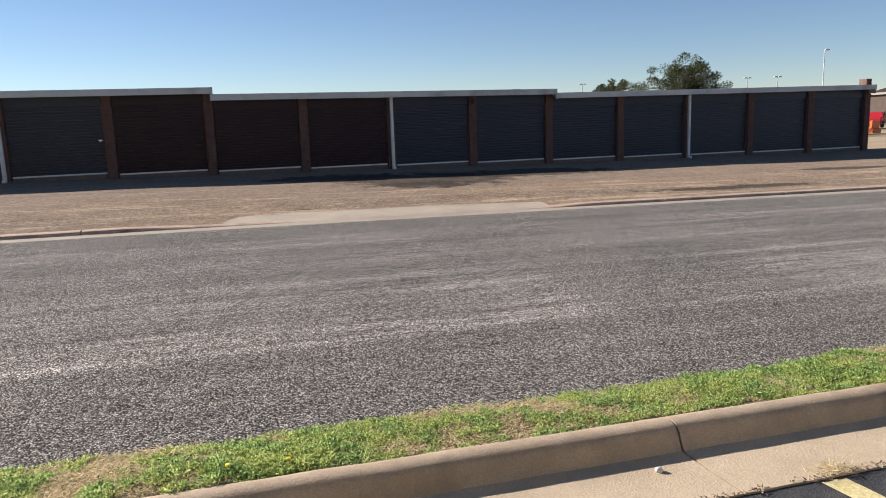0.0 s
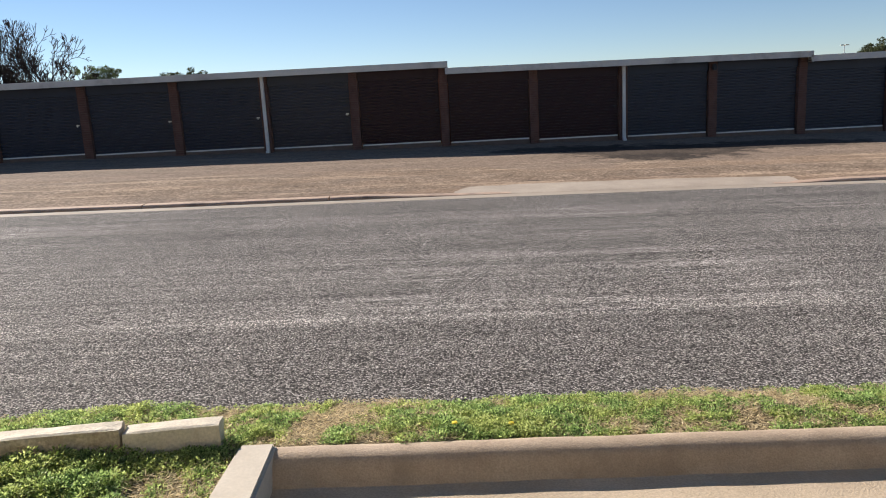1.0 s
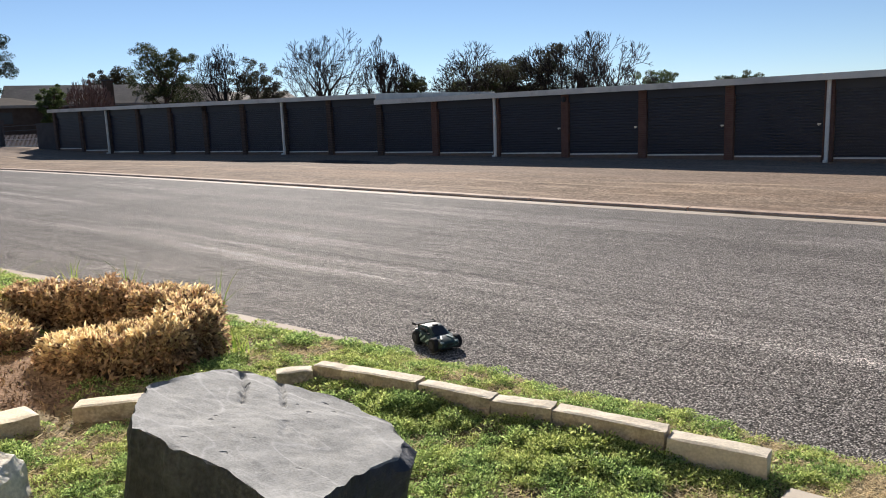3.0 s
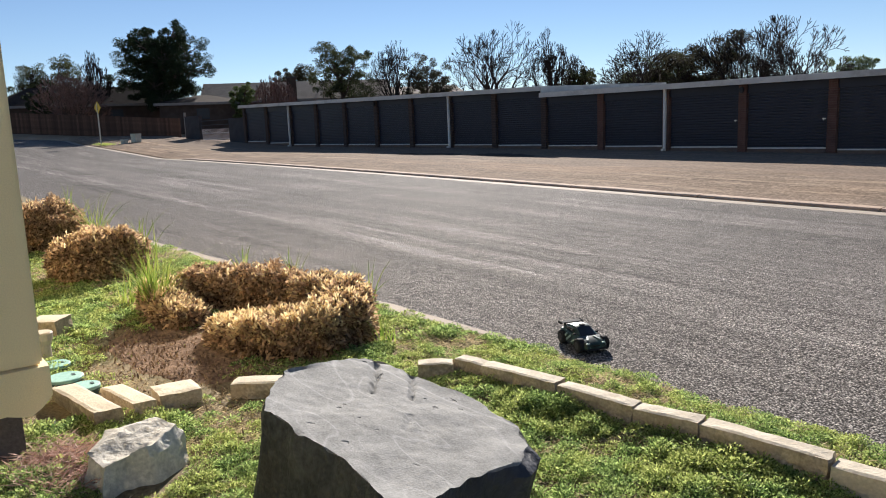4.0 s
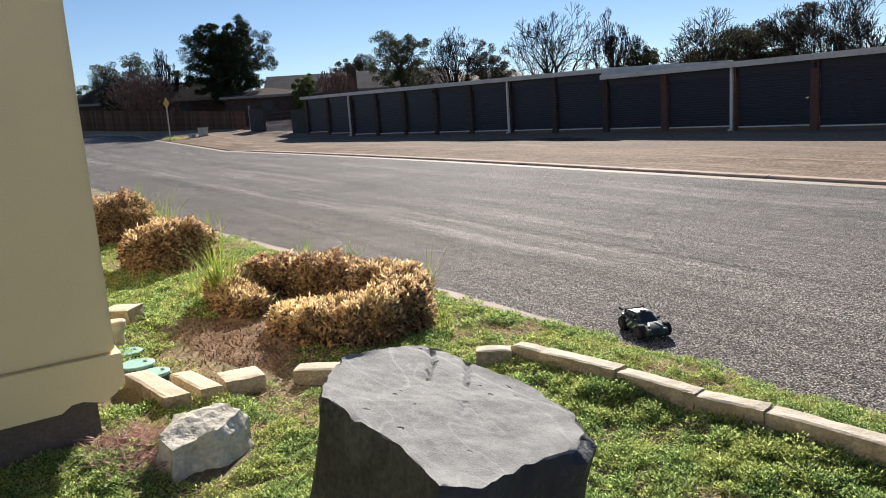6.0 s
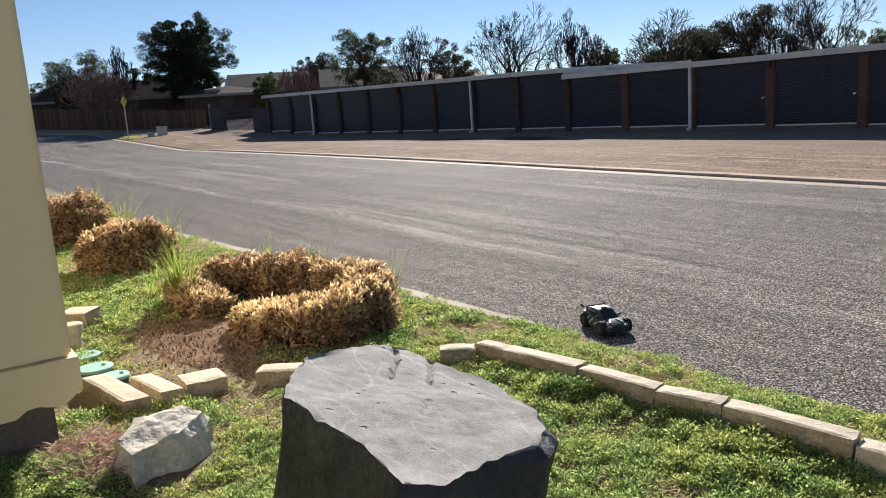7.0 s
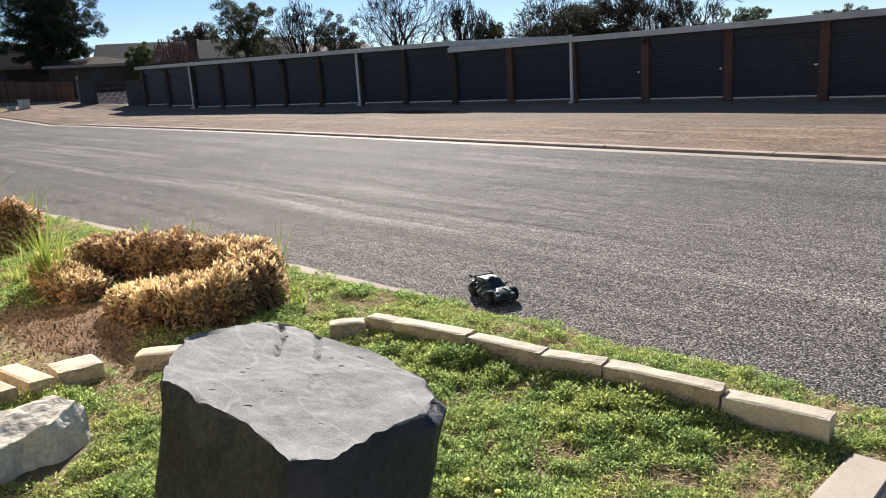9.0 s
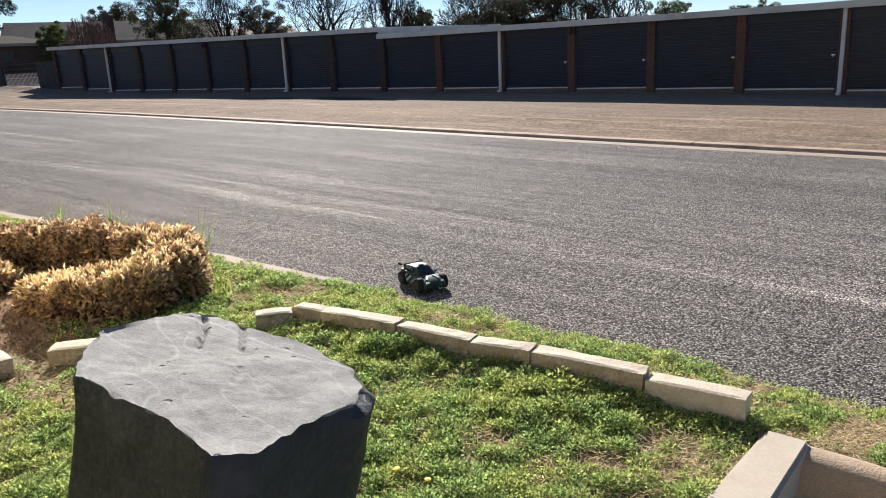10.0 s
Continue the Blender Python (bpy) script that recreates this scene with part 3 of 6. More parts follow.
strip(bm, span(ARM_X, 8, 0.06) + span(10, 66, 2.0), [-40, -12, -4, 0, 1.5, 2.3, lambda x: 2.70 + 0.02 * noise.noise(Vector((x * 5, 0, 0)))], lambda x, y: zt(x) - 0.107)
tagged(part("parking_lot", bm, M_LOT), "black asphalt parking lot with worn edge", "parking lot", kind="structure")
bm = bmesh.new()
strip(bm, span(2.41, 2.55, 0.02), [lambda x: -1.8, lambda x: 0.0, lambda x: 1.4, lambda x: 2.67 + 0.012 * noise.noise(Vector((x * 60, 2, 0)))], lambda x, y: zt(x) - 0.103)
for v in bm.verts:
    v.co.x += 0.1 * (2.67 - v.co.y)
tagged(part("parking_line", bm, M_YELLOW), "worn yellow parking line on black asphalt", "marking", kind="structure")

LOT_KERB = thing("parking_kerb", (0, 0, 0), "tan concrete parking kerb with rounded top and flat pan", "kerb", kind="structure")
for xa, xb in zip([ARM_X + 0.09, 2.0, 5.05, 8.1, 11.15, 14.2], [2.0, 5.05, 8.1, 11.15, 14.2, 17.2]):
    bm = bmesh.new()
    prof = [(0.0, -0.2), (0.0, 0.0)]
    prof += [(-0.045 + 0.045 * math.cos(a), 0.0 + 0.03 * math.sin(a)) for a in (0.5, 1.0, 1.57)]
    prof += [(-0.08, 0.029), (-0.108, 0.023), (-0.13, 0.01), (-0.146, -0.01), (-0.157, -0.035), (-0.172, -0.07), (-0.188, -0.095), (-0.21, -0.1)]
    prof += [(-0.4, -0.1), (-0.648, -0.097), (-0.653, -0.25)]
    prev = None
    for x in span(xa + 0.006, xb - 0.006, 0.12):
        w = 0.004 * noise.noise(Vector((x * 3, 1, 0)))
        row = [bm.verts.new((x, KERB_Y + a + w, zt(x) + b + w)) for a, b in prof]
        if prev:
            for k in range(len(row) - 1):
                bm.faces.new((prev[k + 1], row[k + 1], row[k], prev[k]))
        else:
            bm.faces.new(row[::-1])
        prev = row
    bm.faces.new(prev)
    bmesh.ops.recalc_face_normals(bm, faces=bm.faces[:])
    me_ob = part("kerb_length", bm, [M_CONCRETE, M_PAN], LOT_KERB, smooth=True)
    for f in me_ob.data.polygons:
        if abs(f.normal.z) > 0.9 and f.center.z < zt(f.center.x) - 0.085:
            f.material_index = 1
bm = bmesh.new()
box(bm, ARM_X - 0.07, ARM_X + 0.1, 0.9, KERB_Y - 0.015, -0.25, 0.066, bevel=0.014)
for v in bm.verts:
    # it widens away from the corner
    u = min(1.0, (KERB_Y - 0.015 - v.co.y) / 0.7)
    v.co.x += u * (0.05 if v.co.x > ARM_X else -0.06)
part("kerb_arm", bm, M_SMOOTH, LOT_KERB, "smooth flat-topped concrete return kerb")

# the edge strip of an old kerb, flush with the road
bm = bmesh.new()
strip(bm, span(-34, -4.2, 0.2), [lambda x: near_edge(x) - 0.15 * min(1, (-4.2 - x) / 1.2) - 0.02, lambda x: near_edge(x) + 0.015], lambda x, y: zt(x) + 0.004 + 0.004 * noise.noise(Vector((x * 4, 0, 0))))
tagged(part("edge_strip", bm, M_GUTTER), "pale concrete strip between lawn and road", "edging", kind="structure")

# house corner
M_STUCCO = material("cream stucco", (0.91, 0.76, 0.46), (0.93, 0.78, 0.48), 0.8, 0.9, 0.25, 160, 0.05, stain=(0.86, 0.71, 0.43), stain_scale=0.6)
M_FOOTING = material("grey concrete footing", (0.12, 0.105, 0.1), (0.17, 0.15, 0.14), 3, 0.9, 0.4, 70, 0.2, stain=(0.14, 0.125, 0.12), stain_scale=2)
WX, WY = -4.31, 0.865
house = thing("house", (WX, WY, 0.0), "cream stucco house corner on a grey concrete footing", "house")
part("wall", boxes((-6.0, 0.0, -8.0, 0.0, 0.553, 3.3), bevel=0.012), M_STUCCO, house, "cream stucco upper wall")
bm = bmesh.new()
ys = span(-8.0, 0.02, 0.05)
prev = None
for y in ys:
    d = abs(y + 0.2)
    z = 0.312 + (0.008 * math.sin(y * 2.1)) + (0.035 * math.sqrt(max(0, 1 - (d / 0.08) ** 2)) if d < 0.08 else 0) + (0.09 * max(0, (y + 0.12) / 0.14) ** 2 if y > -0.12 else 0)
    row = [bm.verts.new(c) for c in ((-6.0, y, z), (0.03, y, z), (0.03, y, 0.548), (-6.0, y, 0.548))]
    if prev:
        for k in range(4):
            bm.faces.new((prev[k], prev[(k + 1) % 4], row[(k + 1) % 4], row[k]))
    else:
        bm.faces.new(row)
    prev = row
bm.faces.new(prev[::-1])
bmesh.ops.recalc_face_normals(bm, faces=bm.faces[:])
part("base_band", bm, M_STUCCO, house, "proud cream stucco band with a chipped lower edge")
part("patch", boxes((-0.02, 0.012, -0.275, -0.125, 0.3, 0.345), bevel=0.01), M_FOOTING, house)
part("footing", boxes((-5.9, -0.05, -7.9, -0.11, -0.2, 0.42), bevel=0.01), M_FOOTING, house, "grey concrete footing in shade")
# an added wall out of view that throws sunlight back into the shade
part("bounce_wall", boxes((0.002, 9.3, -6.2, -5.87, -0.2, 3.3), bevel=0.012), M_STUCCO, house, "unseen cream stucco wall added to bounce sunlight")
part("roof", boxes((-6.1, 0.1, -8.1, 0.1, 3.304, 3.42), bevel=0.02), M_ROOFMETAL, house)

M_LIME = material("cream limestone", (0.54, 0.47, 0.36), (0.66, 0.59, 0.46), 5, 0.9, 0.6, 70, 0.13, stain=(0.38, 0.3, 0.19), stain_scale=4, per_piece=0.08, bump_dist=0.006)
# upright faces: real stains, plus their shade put into the colour
M_LIME_DARK = material("stained limestone with shade in its colour", (0.36, 0.285, 0.195), (0.54, 0.455, 0.335), 7, 0.92, 0.9, 60, 0.22, stain=(0.2, 0.15, 0.1), stain_scale=5, per_piece=0.08, bump_dist=0.008)


def rough_block(lx, ly, lz, seed, rough=0.008, slant=0.0, cuts=6):
    """A sawn block of stone with broken faces: flat on top, ragged at the sides."""
    bm = bmesh.new()
    box(bm, -lx / 2, lx / 2, -ly / 2, ly / 2, -0.06, lz)
    bmesh.ops.subdivide_edges(bm, edges=bm.edges[:], cuts=cuts, use_grid_fill=True)
    for v in bm.verts:
        n = noise.noise_vector(v.co * 14 + Vector((seed * 3.7, seed, 0)))
        m = noise.noise_vector(v.co * 45 + Vector((seed, 0, 5)))
        k = 0.25 if v.co.z > lz - 0.002 else 1.0
        v.co.x += slant * v.co.y
        v.co += Vector((n.x * rough, n.y * rough * k * 1.6, n.z * rough * 0.5)) + m * rough * 0.35 * k
        if v.co.z > lz - 0.02:
            e = max(abs(v.co.y) - ly / 2 + 0.012, abs(v.co.x - slant * v.co.y) - lx / 2 + 0.012, 0)
            v.co.z -= e * 0.5
    return bm


# a curved row of limestone edging blocks
ROW = [(-3.94, 2.93, 0.22, 52), (-3.77, 3.08, 0.22, 14), (-3.39, 3.14, 0.54, 7.5), (-2.885, 3.20, 0.465, 7), (-2.49, 3.27, 0.335, 12), (-2.045, 3.345, 0.57, 7), (-1.535, 3.405, 0.44, 7.5)]
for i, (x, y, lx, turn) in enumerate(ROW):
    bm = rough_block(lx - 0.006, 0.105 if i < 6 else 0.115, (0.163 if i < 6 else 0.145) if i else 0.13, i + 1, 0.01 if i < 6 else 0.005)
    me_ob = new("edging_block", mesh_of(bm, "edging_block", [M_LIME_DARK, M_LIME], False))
    # pale stone on top; the sides carry stain and painted shade
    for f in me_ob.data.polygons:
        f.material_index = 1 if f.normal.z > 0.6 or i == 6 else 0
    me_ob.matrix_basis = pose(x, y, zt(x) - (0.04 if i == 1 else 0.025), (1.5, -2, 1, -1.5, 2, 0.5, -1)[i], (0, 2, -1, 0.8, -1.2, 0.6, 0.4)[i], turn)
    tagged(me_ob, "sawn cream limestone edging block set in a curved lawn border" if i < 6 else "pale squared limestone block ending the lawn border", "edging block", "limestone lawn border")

# loose limestone by the wall
LOOSE = [(-4.81, 1.12, 0.70, 0.125, 0.095, 7), (-4.73, 1.33, 0.46, 0.11, 0.085, 7), (-4.6, 1.56, 0.23, 0.22, 0.1, -4), (-4.38, 2.0, 0.36, 0.13, 0.1, 46), (-6.62, 1.27, 0.26, 0.2, 0.15, 44)]
for i, (x, y, lx, ly, lz, turn) in enumerate(LOOSE):
    bm = rough_block(lx, ly, lz, 20 + i, 0.009, slant=(0.35, 0.5, 0.25, 0.0, 0.0)[i])
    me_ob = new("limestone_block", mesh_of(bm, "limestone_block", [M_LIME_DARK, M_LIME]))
    # again the shade-darkened stone on all but the tops
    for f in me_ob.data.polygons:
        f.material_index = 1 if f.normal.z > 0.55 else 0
    me_ob.matrix_basis = pose(x, y, zt(x), 2, -2, turn)
    tagged(me_ob, "loose cream limestone block lying on the soil beside the house", "stone", "loose limestone blocks")


def slate_material():
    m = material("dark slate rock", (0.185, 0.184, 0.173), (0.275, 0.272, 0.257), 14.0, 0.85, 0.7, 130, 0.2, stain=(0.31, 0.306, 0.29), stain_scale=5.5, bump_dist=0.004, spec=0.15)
    nt = m.node_tree
    n, l = nt.nodes, nt.links
    p = n["Principled BSDF"]
    src = p.inputs["Base Color"].links[0].from_socket
    co = n.new("ShaderNodeTexCoord")
    warp = n.new("ShaderNodeTexNoise")
    warp.inputs["Scale"].default_value, warp.inputs["Detail"].default_value = 2.2, 6
    l.new(co.outputs["Object"], warp.inputs["Vector"])
    add = n.new("ShaderNodeMixRGB")
    add.blend_type, add.inputs[0].default_value = "ADD", 0.45
    l.new(co.outputs["Object"], add.inputs[1])
    l.new(warp.outputs["Color"], add.inputs[2])
    # pale hair-thin veins: where a soft noise passes its middle
    veins = src
    for size, seed, thin, amount in ((1.3, 3.1, 0.008, 0.6), (2.6, 8.4, 0.009, 0.5), (5.5, 5.7, 0.012, 0.3)):
        vn = n.new("ShaderNodeTexNoise")
        vn.noise_dimensions = "4D"
        vn.inputs["W"].default_value = seed
        vn.inputs["Scale"].default_value, vn.inputs["Detail"].default_value, vn.inputs["Roughness"].default_value = size, 1.5, 0.4
        way = n.new("ShaderNodeMapping")
        way.inputs["Rotation"].default_value, way.inputs["Scale"].default_value = (0, 0, 0.5 + seed), (0.45, 1.6, 1)
        l.new(co.outputs["Object"], way.inputs["Vector"])
        l.new(way.outputs[0], vn.inputs["Vector"])
        off = n.new("ShaderNodeMath")
        off.operation = "SUBTRACT"
        off.inputs[1].default_value = 0.5
        l.new(vn.outputs["Fac"], off.inputs[0])
        ab = n.new("ShaderNodeMath")
        ab.operation = "ABSOLUTE"
        l.new(off.outputs[0], ab.inputs[0])
        mr = n.new("ShaderNodeMapRange")
        mr.inputs["From Max"].default_value = thin
        mr.inputs["To Min"].default_value, mr.inputs["To Max"].default_value = amount, 0.0
        l.new(ab.outputs[0], mr.inputs["Value"])
        some = n.new("ShaderNodeMath")
        some.operation = "MULTIPLY"
        l.new(mr.outputs[0], some.inputs[0])
        l.new(warp.outputs["Fac"], some.inputs[1])
        mx = n.new("ShaderNodeMix")
        mx.data_type = "RGBA"
        l.new(some.outputs[0], mx.inputs[0])
        l.new(veins, mx.inputs[6])
        mx.inputs[7].default_value = (0.5, 0.495, 0.48, 1)
        veins = mx.outputs[2]
    # small dark pits
    pit = n.new("ShaderNodeTexVoronoi")
    pit.inputs["Scale"].default_value = 11
    l.new(add.outputs[0], pit.inputs["Vector"])
    pr = n.new("ShaderNodeMapRange")
    pr.inputs["From Min"].default_value, pr.inputs["From Max"].default_value = 0.07, 0.17
    pr.inputs["To Min"].default_value, pr.inputs["To Max"].default_value = 0.75, 0.0
    l.new(pit.outputs["Distance"], pr.inputs["Value"])
    pick = n.new("ShaderNodeSeparateColor")
    l.new(pit.outputs["Color"], pick.inputs[0])
    gt = n.new("ShaderNodeMath")
    gt.operation = "GREATER_THAN"
    gt.inputs[1].default_value = 0.55
    l.new(pick.outputs[0], gt.inputs[0])
    both = n.new("ShaderNodeMath")
    both.operation = "MULTIPLY"
    l.new(pr.outputs[0], both.inputs[0])
    l.new(gt.outputs[0], both.inputs[1])
    dk = n.new("ShaderNodeMix")
    dk.data_type = "RGBA"
    l.new(both.outputs[0], dk.inputs[0])
    l.new(veins, dk.inputs[6])
    dk.inputs[7].default_value = (0.04, 0.042, 0.046, 1)
    l.new(dk.outputs[2], p.inputs["Base Color"])
    # thin cleft layers: ridged relief
    lay = n.new("ShaderNodeTexNoise")
    lay.noise_type = "RIDGED_MULTIFRACTAL"
    lay.inputs["Scale"].default_value, lay.inputs["Detail"].default_value = 4.2, 11
    l.new(co.outputs["Object"], lay.inputs["Vector"])
    sub_h = n.new("ShaderNodeMath")
    sub_h.operation = "SUBTRACT"
    l.new(lay.outputs["Fac"], sub_h.inputs[0])
    l.new(both.outputs[0], sub_h.inputs[1])
    b2 = n.new("ShaderNodeBump")
    b2.inputs["Strength"].default_value, b2.inputs["Distance"].default_value = 1.0, 0.013
    l.new(sub_h.outputs[0], b2.inputs["Height"])
    l.new(b2.outputs[0], n["Bump"].inputs["Normal"])
    return m


M_SLATE = slate_material()
# upright sides: olive broken slate, darkened by shade put into the colour
M_SLATE_SIDE = material("broken slate side, shade in its colour", (0.05, 0.053, 0.046), (0.13, 0.134, 0.115), 6.0, 0.8, 1.0, 45, 0.3, stain=(0.035, 0.03, 0.024), stain_scale=3.0, bump_dist=0.02)


# the right-hand face, its deep shade put into the colour
M_SLATE_SHADE = material("near-black slate with shade in its colour", (0.022, 0.025, 0.034), (0.045, 0.05, 0.062), 3.0, 0.6, 0.9, 25, 0.2, stain=(0.075, 0.08, 0.09), stain_scale=3.5, bump_dist=0.015)


def boulder(name, corners, top, base, grow, seed, rough, mats, step=0.05, lean=(0, 0), ledge=lambda q: 0.0, groove=lambda x, y: 0.0):
    """A broken boulder: flat cleft top over an outline of corners, ragged upright sides, top(x, y) its height."""
    ring = []
    n = len(corners)
    for i in range(n):
        a, b = Vector((*corners[i], 0)), Vector((*corners[(i + 1) % n], 0))
        k = max(1, round((b - a).length / step))
        ring += [a.lerp(b, j / k) for j in range(k)]
    mid = sum(ring, Vector()) / len(ring)
    bm = bmesh.new()
    rows = []
    for h in (0.0, 0.12, 0.25, 0.38, 0.5, 0.62, 0.74, 0.85, 0.94, 1.0):
        row = []
        for q in ring:
            out = (q - mid).normalized()
            s = 1 + grow * (1 - h) - (0.02 if h == 1.0 else 0) + (ledge(q) if 0.05 < h < 0.95 else 0.0)
            c = mid + (q - mid) * s + Vector((lean[0], lean[1], 0)) * (1 - h)
            zz = base + (top(q.x, q.y) - base) * h
            w = noise.noise(Vector((q.x * 3.2, q.y * 3.2, zz * 2 + seed))) * rough + abs(noise.noise(Vector((q.x * 9, q.y * 9, zz * 3 + seed)))) * rough * 0.9 - abs(noise.noise(Vector((q.x * 23, q.y * 23, zz * 9 + seed)))) * rough * 0.5
            if h < 0.9:
                w += rough * 0.9 * noise.noise(Vector((q.x * 4.5 + zz * 2.0, q.y * 4.5 - zz, seed + 20)))
            chip = max(0.0, noise.noise(Vector((q.x * 7, q.y * 7, seed + 3))) - 0.1)
            w *= 0.5 if h == 1.0 else 0.75 if h > 0.9 else 1.0
            w += noise.noise(Vector((q.x * 40, q.y * 40, seed))) * rough * 0.22
            w -= chip * rough * 1.2 * max(0.0, h - 0.8) / 0.2
            zz += noise.noise(Vector((q.x * 17, q.y * 17, seed))) * rough * 0.35 * h - chip * rough * (0.9 if h == 1.0 else 0)
            row.append(bm.verts.new((c.x + out.x * w, c.y + out.y * w, zz)))
        rows.append(row)
    for s in [0.955 - 0.026 * k for k in range(36)]:
        row = []
        for q in ring:
            c = mid + (q - mid) * s
            fade = min(1.0, (1 - s) / 0.22)
            zz = top(c.x, c.y) + fade * (noise.noise(Vector((c.x * 2.6, c.y * 2.6, seed))) * rough * 0.35 + noise.noise(Vector((c.x * 8, c.y * 5, seed))) * rough * 0.22 + noise.noise(Vector((c.x * 22, c.y * 22, seed))) * rough * 0.1 - abs(noise.noise(Vector((c.x * 4 + c.y * 2, c.y * 1.5, seed + 9)))) * rough * 0.35)
            row.append(bm.verts.new((c.x, c.y, zz - groove(c.x, c.y))))
        rows.append(row)
    m = len(ring)
    for a, b in zip(rows, rows[1:]):
        for k in range(m):
            bm.faces.new((a[k], a[(k + 1) % m], b[(k + 1) % m], b[k]))
    c = bm.verts.new((mid.x, mid.y, top(mid.x, mid.y)))
    for k in range(m):
        bm.faces.new((rows[-1][k], rows[-1][(k + 1) % m], c))
    bm.faces.new(rows[0][::-1])
    bmesh.ops.recalc_face_normals(bm, faces=bm.faces[:])
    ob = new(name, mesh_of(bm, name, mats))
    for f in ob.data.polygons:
        # pale top, shade-coloured sides, the darkest of them on the right
        f.material_index = 0 if f.index >= 9 * m else 2 if len(mats) > 2 and f.center.x + 0.3 * (f.center.y - 1.26) > SHADE_X + 0.03 * noise.noise(f.center * 5) else 1
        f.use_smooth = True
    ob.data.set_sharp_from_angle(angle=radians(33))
    return ob


SHADE_X = -1.97
# clefts in the flat top, each a short way with its half width and depth
CLEFTS = [((-2.97, 1.89), (-2.81, 1.79), 0.024, 0.024), ((-2.81, 1.79), (-2.68, 1.69), 0.016, 0.022), ((-2.82, 1.97), (-2.7, 1.89), 0.015, 0.02), ((-2.7, 1.89), (-2.56, 1.79), 0.014, 0.017), ((-2.42, 1.68), (-2.33, 1.6), 0.02, 0.008), ((-3.02, 1.92), (-2.98, 1.94), 0.03, 0.035)]



def top_groove(x, y):
    cut = 0.0
    for (ax, ay), (bx, by), w, deep in CLEFTS:
        ux, uy = bx - ax, by - ay
        t = max(0.0, min(1.0, ((x - ax) * ux + (y - ay) * uy) / (ux * ux + uy * uy)))
        d = math.hypot(x - ax - t * ux, y - ay - t * uy) + 0.008 * noise.noise(Vector((x * 40, y * 40, 1)))
        cut = max(cut, deep * max(0.0, 1 - d / w))
    # a shallow dish that sinks behind the far rim
    dish = 0.014 * math.exp(-((x + 2.72) / 0.22) ** 2 - ((y - 1.62) / 0.16) ** 2)
    return cut + dish


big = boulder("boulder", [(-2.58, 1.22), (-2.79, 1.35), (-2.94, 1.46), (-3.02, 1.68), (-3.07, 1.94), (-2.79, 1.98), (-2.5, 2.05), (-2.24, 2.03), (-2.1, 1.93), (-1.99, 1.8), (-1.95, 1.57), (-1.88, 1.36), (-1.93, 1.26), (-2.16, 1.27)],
              lambda x, y: 0.715 - 0.095 * x - 0.19 * y, -0.05, 0.03, 3.0, 0.03, [M_SLATE, M_SLATE_SIDE, M_SLATE_SHADE], 0.022, lean=(-0.09, -0.075), ledge=lambda q: 0.15 * max(0.0, 1 - math.hypot(q.x + 2.07, q.y - 1.93) / 0.2) ** 0.7 * (0.75 + 0.5 * noise.noise(q * 9)), groove=top_groove)
tagged(big, "large dark slate boulder with a flat grey top", "boulder")
M_PALE_ROCK = material("pale limestone rock", (0.52, 0.48, 0.4), (0.74, 0.69, 0.59), 6, 0.9, 0.6, 50, 0.2, stain=(0.36, 0.33, 0.28), stain_scale=4, bump_dist=0.012)
small = boulder("rock", [(-3.72, 0.95), (-3.88, 0.92), (-4.01, 1.05), (-3.99, 1.26), (-3.86, 1.32), (-3.76, 1.17)],
                lambda x, y: 0.24 + 0.1 * (y - 1.1) - 0.15 * (x + 3.88), -0.03, 0.3, 9.0, 0.06, [M_PALE_ROCK, M_PALE_ROCK], 0.025, lean=(0.06, -0.02))
tagged(small, "pale grey limestone rock with a rough shaded face", "rock")

# valve lids and a clean-out pipe beside the wall
M_LID = material("faded green plastic", (0.26, 0.47, 0.41), (0.35, 0.56, 0.5), 6, 0.6, 0.2, 60, 0.1)
M_LID_SIDE = plain("dark green plastic", (0.03, 0.07, 0.06), 0.6)
M_PVC = material("beige pipe", (0.5, 0.43, 0.32), (0.56, 0.48, 0.36), 8, 0.55, 0.1, 60, 0.08)
for x, y, r in ((-5.74, 1.13, 0.1), (-5.42, 1.13, 0.11), (-5.17, 1.19, 0.09)):
    lid = thing("valve_box", (x, y, zt(x) - 0.028), "round green plastic valve box sunk in the soil", "valve box", "valve boxes by the wall")
    bm = bmesh.new()
    tube(bm, [(0, 0, -0.05), (0, 0, 0.05)], r * 0.96, 24)
    part("body", bm, M_LID_SIDE, lid)
    bm = bmesh.new()
    tube(bm, [(0, 0, 0.051), (0, 0, 0.066), (0, 0, 0.07)], [r, r, r * 0.95], 24)
    cover = part("lid", bm, M_LID, lid, "faded green lid")
    part("pull_slot", boxes((-0.02, 0.02, r * 0.4, r * 0.4 + 0.018, 0.0705, 0.074)), M_LID_SIDE, cover)
pipe = thing("cleanout_pipe", (-5.98, 1.115, zt(-5.98)), "beige plastic clean-out pipe with a wider cap", "pipe")
bm = bmesh.new()
tube(bm, [(0, 0, -0.05), (0, 0, 0.17)], 0.05, 16)
part("pipe", bm, M_PVC, pipe)
bm = bmesh.new()
tube(bm, [(0, 0, 0.12), (0, 0, 0.155), (0, 0, 0.2), (0, 0, 0.21)], [0.052, 0.068, 0.07, 0.062], 16)
part("cap", bm, M_PVC, pipe)

